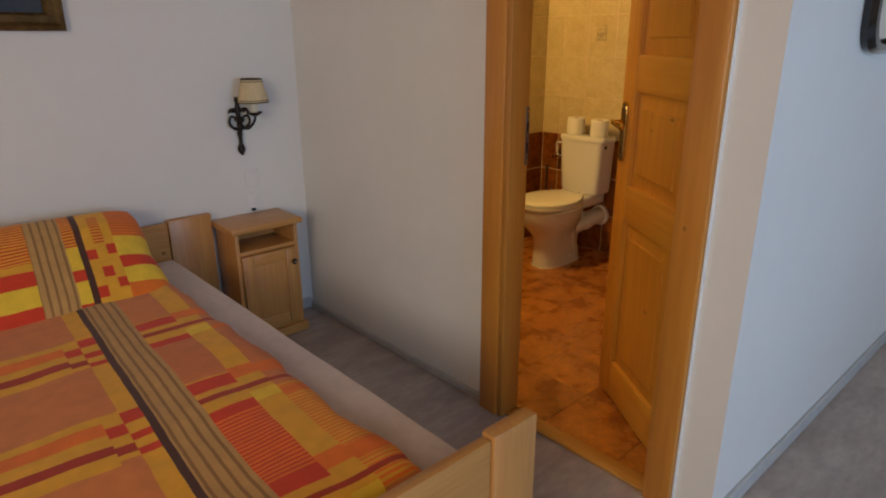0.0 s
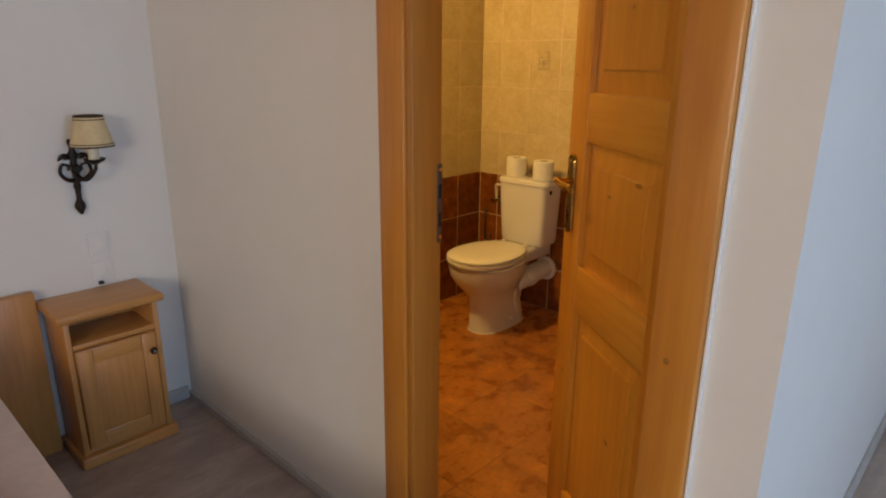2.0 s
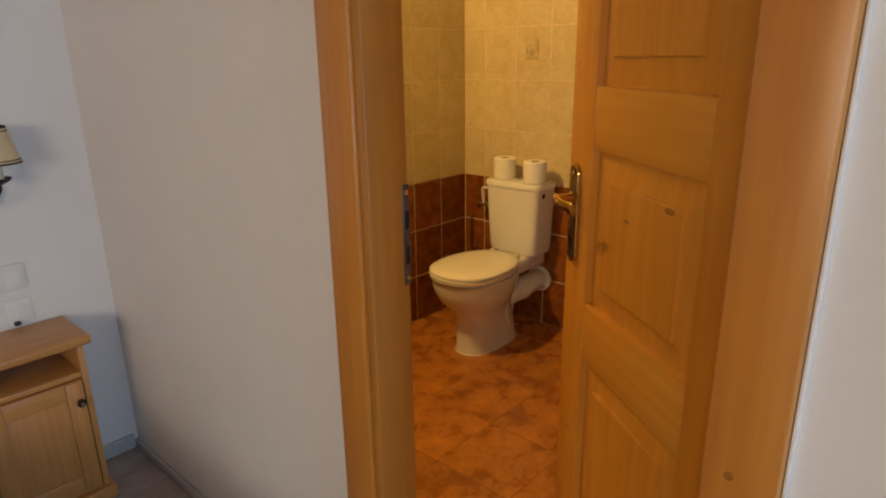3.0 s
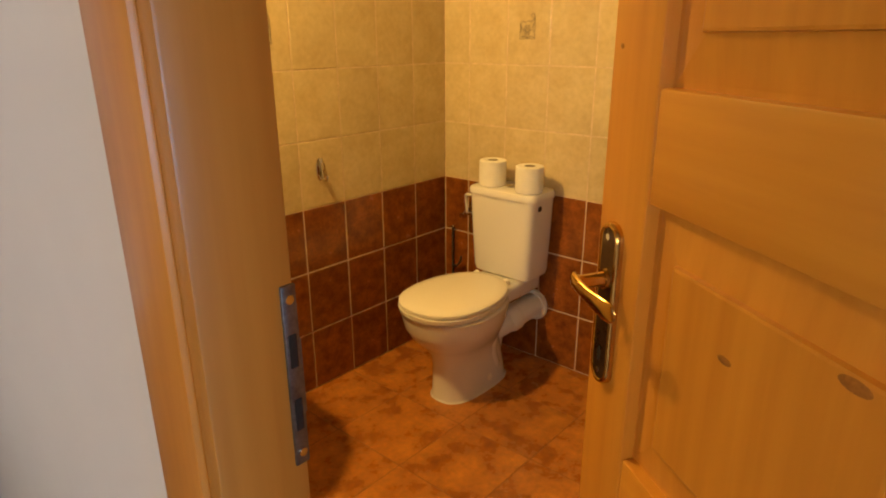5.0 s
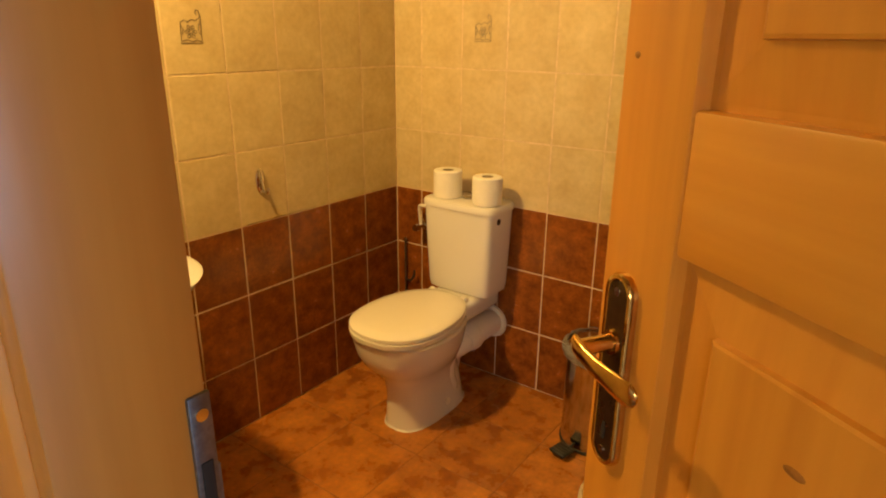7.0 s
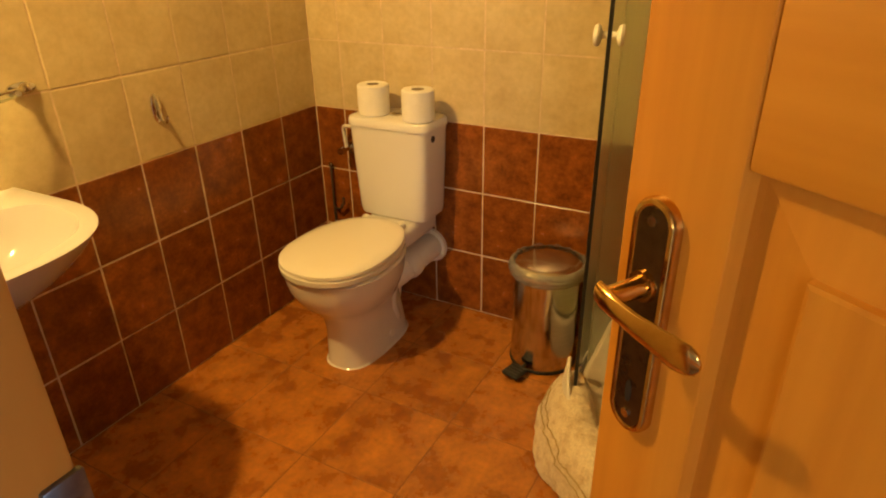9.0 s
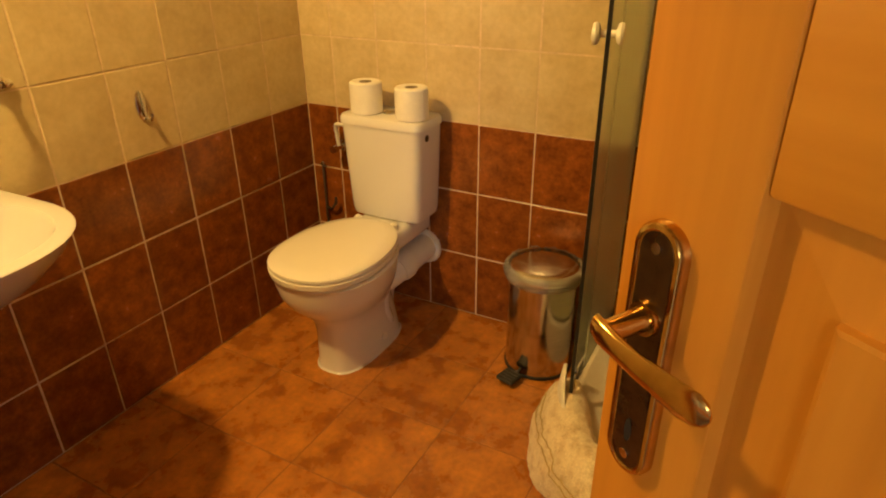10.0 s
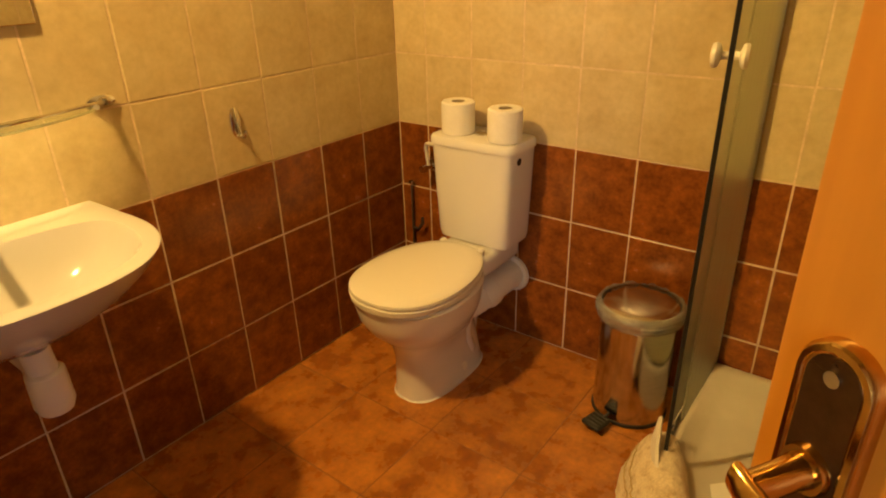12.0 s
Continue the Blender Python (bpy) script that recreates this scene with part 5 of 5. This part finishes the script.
def towel():
    """A thick towel hung over the tray's rim, in three folds along the curve."""
    bm, rows = bmesh.new(), []
    n = 110
    prof = [(0.075, 0.112), (0.060, 0.150), (0.040, 0.182), (0.012, 0.194), (-0.015, 0.186), (-0.042, 0.162), (-0.062, 0.122), (-0.074, 0.080), (-0.082, 0.040), (-0.080, 0.010), (-0.056, 0.004),
            (-0.024, 0.006), (-0.008, 0.04), (-0.006, 0.10), (-0.004, 0.150), (0.012, 0.162), (0.045, 0.160), (0.064, 0.125), (0.078, 0.108)]
    path = glass_path(0.44, 1.02, 0.0, n)
    pts = [Vector((*p, 0)) for p in path]
    for i, p in enumerate(pts):
        d = (pts[min(i + 1, n)] - pts[max(i - 1, 0)]).normalized()
        inward = Vector((-d.y, d.x, 0))
        u = i / n
        taper = min(1.0, 0.35 + 5 * u, 0.4 + 5 * (1 - u))
        row = []
        for k, (off, z) in enumerate(prof):
            w = noise.noise(Vector((u * 9, k * 0.5, 2))) * 0.012 + noise.noise(Vector((u * 26, k * 1.1, 7))) * 0.006 + noise.noise(Vector((u * 70, k * 2.3, 9))) * 0.003
            o = off * (0.75 + 0.25 * taper) + w * (1 if off < 0 else 0.4) - 0.012 * math.sin(u * 7.5) * (z < 0.12 and off < 0)
            zz = max(0.004, 0.158 + (z - 0.158) * (0.6 + 0.4 * taper) + w * 0.6)
            q = p + inward * o
            row.append((q.x, q.y, zz))
        rows.append(row)
    loft(rows, True, True, bm)
    t = thing("towel", pose(0, 0, 0), "thick cream terry towel draped over the shower tray's rim", "towel")
    body = part("cloth", bm, "towel", t)
    # the towel's first corner, folded up beside the glass
    flap, tips = [], ((0.468, 0.252), (0.480, 0.250), (0.50, 0.238), (0.53, 0.215), (0.57, 0.192), (0.62, 0.178))
    for u, top in tips:
        (ax, ay), (bx, by) = glass_path(u, u + 0.002, -0.010, 1)
        d = Vector((bx - ax, by - ay, 0)).normalized()
        out = Vector((d.y, -d.x, 0))
        flap.append([tuple(Vector((ax, ay, 0)) + out * q + Vector((0, 0, z))) for q, z in ((0.0, 0.120), (-0.007, top - 0.006), (-0.004, top), (0.004, top - 0.004), (0.018, 0.150), (0.030, 0.110))])
    part("corner", loft(flap), "towel_white", body, "white folded towel corner")
    for k in (5.9, 6.5):
        path2 = []
        for row in rows[2:-2]:
            a, b = Vector(row[int(k)]), Vector(row[int(k) + 1])
            f = k - int(k)
            q = a.lerp(b, f)
            path2.append(q)
        c = Vector((SH_X - SH_S + SH_R, SH_Y + SH_S - SH_R, 0))
        path2 = [q + (Vector((q.x, q.y, 0)) - c).normalized() * 0.0025 for q in path2]
        part("border_stripe", tube(path2, 0.0022, 6), "towel_line", body, "thin olive woven stripe")


towel()


# ---- tiles: each a piece of its own ----
TILE_W, TILE_H, JOINT = 0.200, 0.2485, 0.0035
tile_meshes = {}


def tile_mesh(w, h, mat, depth=0.008):
    key = (round(w, 4), round(h, 4), mat, depth)
    if key not in tile_meshes:
        bm = bmesh.new()
        e = 0.0022 if depth < 0.0085 else 0.0009
        loft([[(-w / 2, -h / 2, 0), (w / 2, -h / 2, 0), (w / 2, h / 2, 0), (-w / 2, h / 2, 0)],
              [(-w / 2, -h / 2, depth - 0.0014), (w / 2, -h / 2, depth - 0.0014), (w / 2, h / 2, depth - 0.0014), (-w / 2, h / 2, depth - 0.0014)],
              [(-w / 2 + e, -h / 2 + e, depth), (w / 2 - e, -h / 2 + e, depth), (w / 2 - e, h / 2 - e, depth), (-w / 2 + e, h / 2 - e, depth)]], False, True, bm)
        me = bpy.data.meshes.new("tile")
        bm.to_mesh(me)
        bm.free()
        me.materials.append(M[mat])
        tile_meshes[key] = me
    return tile_meshes[key]


def lay_tile(parent, m, w, h, mat, name="tile", depth=0.008):
    ob = new(name, tile_mesh(w - JOINT, h - JOINT, mat, depth))
    ob.parent = parent
    ob.matrix_world = m
    return ob


def spans(start, end, joints):
    cuts = [start] + [j for j in sorted(joints) if start + 0.004 < j < end - 0.004] + [end]
    return list(zip(cuts, cuts[1:]))


rows_z = spans(0, CEIL, [TILE_H * k for k in range(1, 11)])
rng = random.Random(4)


def wobble():
    return pose(0, 0, rng.uniform(-0.0004, 0.0004), rng.uniform(-0.12, 0.12), rng.uniform(-0.12, 0.12), 0)


deco_spots = []
for z0, z1 in rows_z:
    kind = "brown" if z1 < 0.76 else "beige"
    for x0, x1 in spans(X_IN, X_BACK, [X_BACK - TILE_W * k for k in range(1, 10)]):
        ob = lay_tile(bath_left, pose((x0 + x1) / 2, Y_LEFT + 0.008, (z0 + z1) / 2, 90, 0, 0) @ wobble(), x1 - x0, z1 - z0, kind)
        if x0 < 2.59 < x1 and z0 < 1.37 < z1:
            deco_spots.append((ob, Matrix.Translation((2.585, Y_LEFT - 0.0012, 1.375)) @ pose(0, 0, 0, 90)))
    for y0, y1 in spans(Y_RIGHT, Y_LEFT, [2.775, 2.582, 2.386, 2.188, 1.988, 1.780, 1.572, 1.366, 1.160, 0.955]):
        ob = lay_tile(bath_back, pose(X_BACK + 0.008, (y0 + y1) / 2, (z0 + z1) / 2, 90, 0, -90) @ wobble(), y1 - y0, z1 - z0, kind)
        if y0 < 2.48 < y1 and z0 < 1.39 < z1:
            deco_spots.append((ob, Matrix.Translation((X_BACK - 0.0012, 2.49, 1.385)) @ pose(0, 0, 0, 90, 0, -90)))
    for x0, x1 in spans(X_IN, X_BACK, [X_BACK - TILE_W * k for k in range(1, 10)]):
        lay_tile(bath_right, pose((x0 + x1) / 2, Y_RIGHT - 0.008, (z0 + z1) / 2, 90, 0, 180) @ wobble(), x1 - x0, z1 - z0, kind)


def ornament(ob, m):
    """A small printed flower scroll."""
    bm = bmesh.new()

    def line(pts, r=0.0016):
        tube([Vector((x, y, 0)) for x, y in pts], r, 6, bm)
    for k in range(6):
        a = 2 * math.pi * k / 6
        line([(0.004 * math.cos(a), -0.012 + 0.004 * math.sin(a)), (0.016 * math.cos(a - 0.3), -0.012 + 0.016 * math.sin(a - 0.3)), (0.020 * math.cos(a), -0.012 + 0.020 * math.sin(a)), (0.016 * math.cos(a + 0.3), -0.012 + 0.016 * math.sin(a + 0.3)), (0.004 * math.cos(a), -0.012 + 0.004 * math.sin(a))])
    line([(-0.032, 0.012), (-0.034, -0.044), (0.034, -0.044), (0.034, 0.030), (0.030, 0.046), (0.022, 0.048), (0.018, 0.040), (0.024, 0.034)])
    line([(-0.032, 0.012), (-0.020, 0.020), (-0.008, 0.014), (0.004, 0.022), (0.018, 0.018), (0.034, 0.030)])
    line([(-0.030, -0.038), (-0.014, -0.034), (0.002, -0.040), (0.018, -0.034), (0.032, -0.040)])
    line([(-0.030, -0.02), (-0.024, -0.006), (-0.030, 0.006)])
    line([(0.030, -0.02), (0.024, -0.002), (0.030, 0.014)])
    bmesh.ops.transform(bm, matrix=Matrix.Diagonal((1, 1, 0.35, 1)), verts=bm.verts)
    p = mesh_object("ornament", bm, "bronze_line", True)
    p.parent = ob
    p.matrix_world = m


bpy.context.view_layer.update()
for ob, m in deco_spots:
    ornament(ob, m)

FT = 0.3115
for x0, x1 in spans(1.662, X_BACK, [2.878 + FT * k for k in range(-4, 3)]):
    for y0, y1 in spans(Y_RIGHT, Y_LEFT, [2.003 + FT * k for k in range(-4, 4)]):
        lay_tile(bath_floor, pose((x0 + x1) / 2, (y0 + y1) / 2, -0.009, 0, 0, rng.choice((0, 0, 180))), x1 - x0, y1 - y0, "terracotta", depth=0.009)
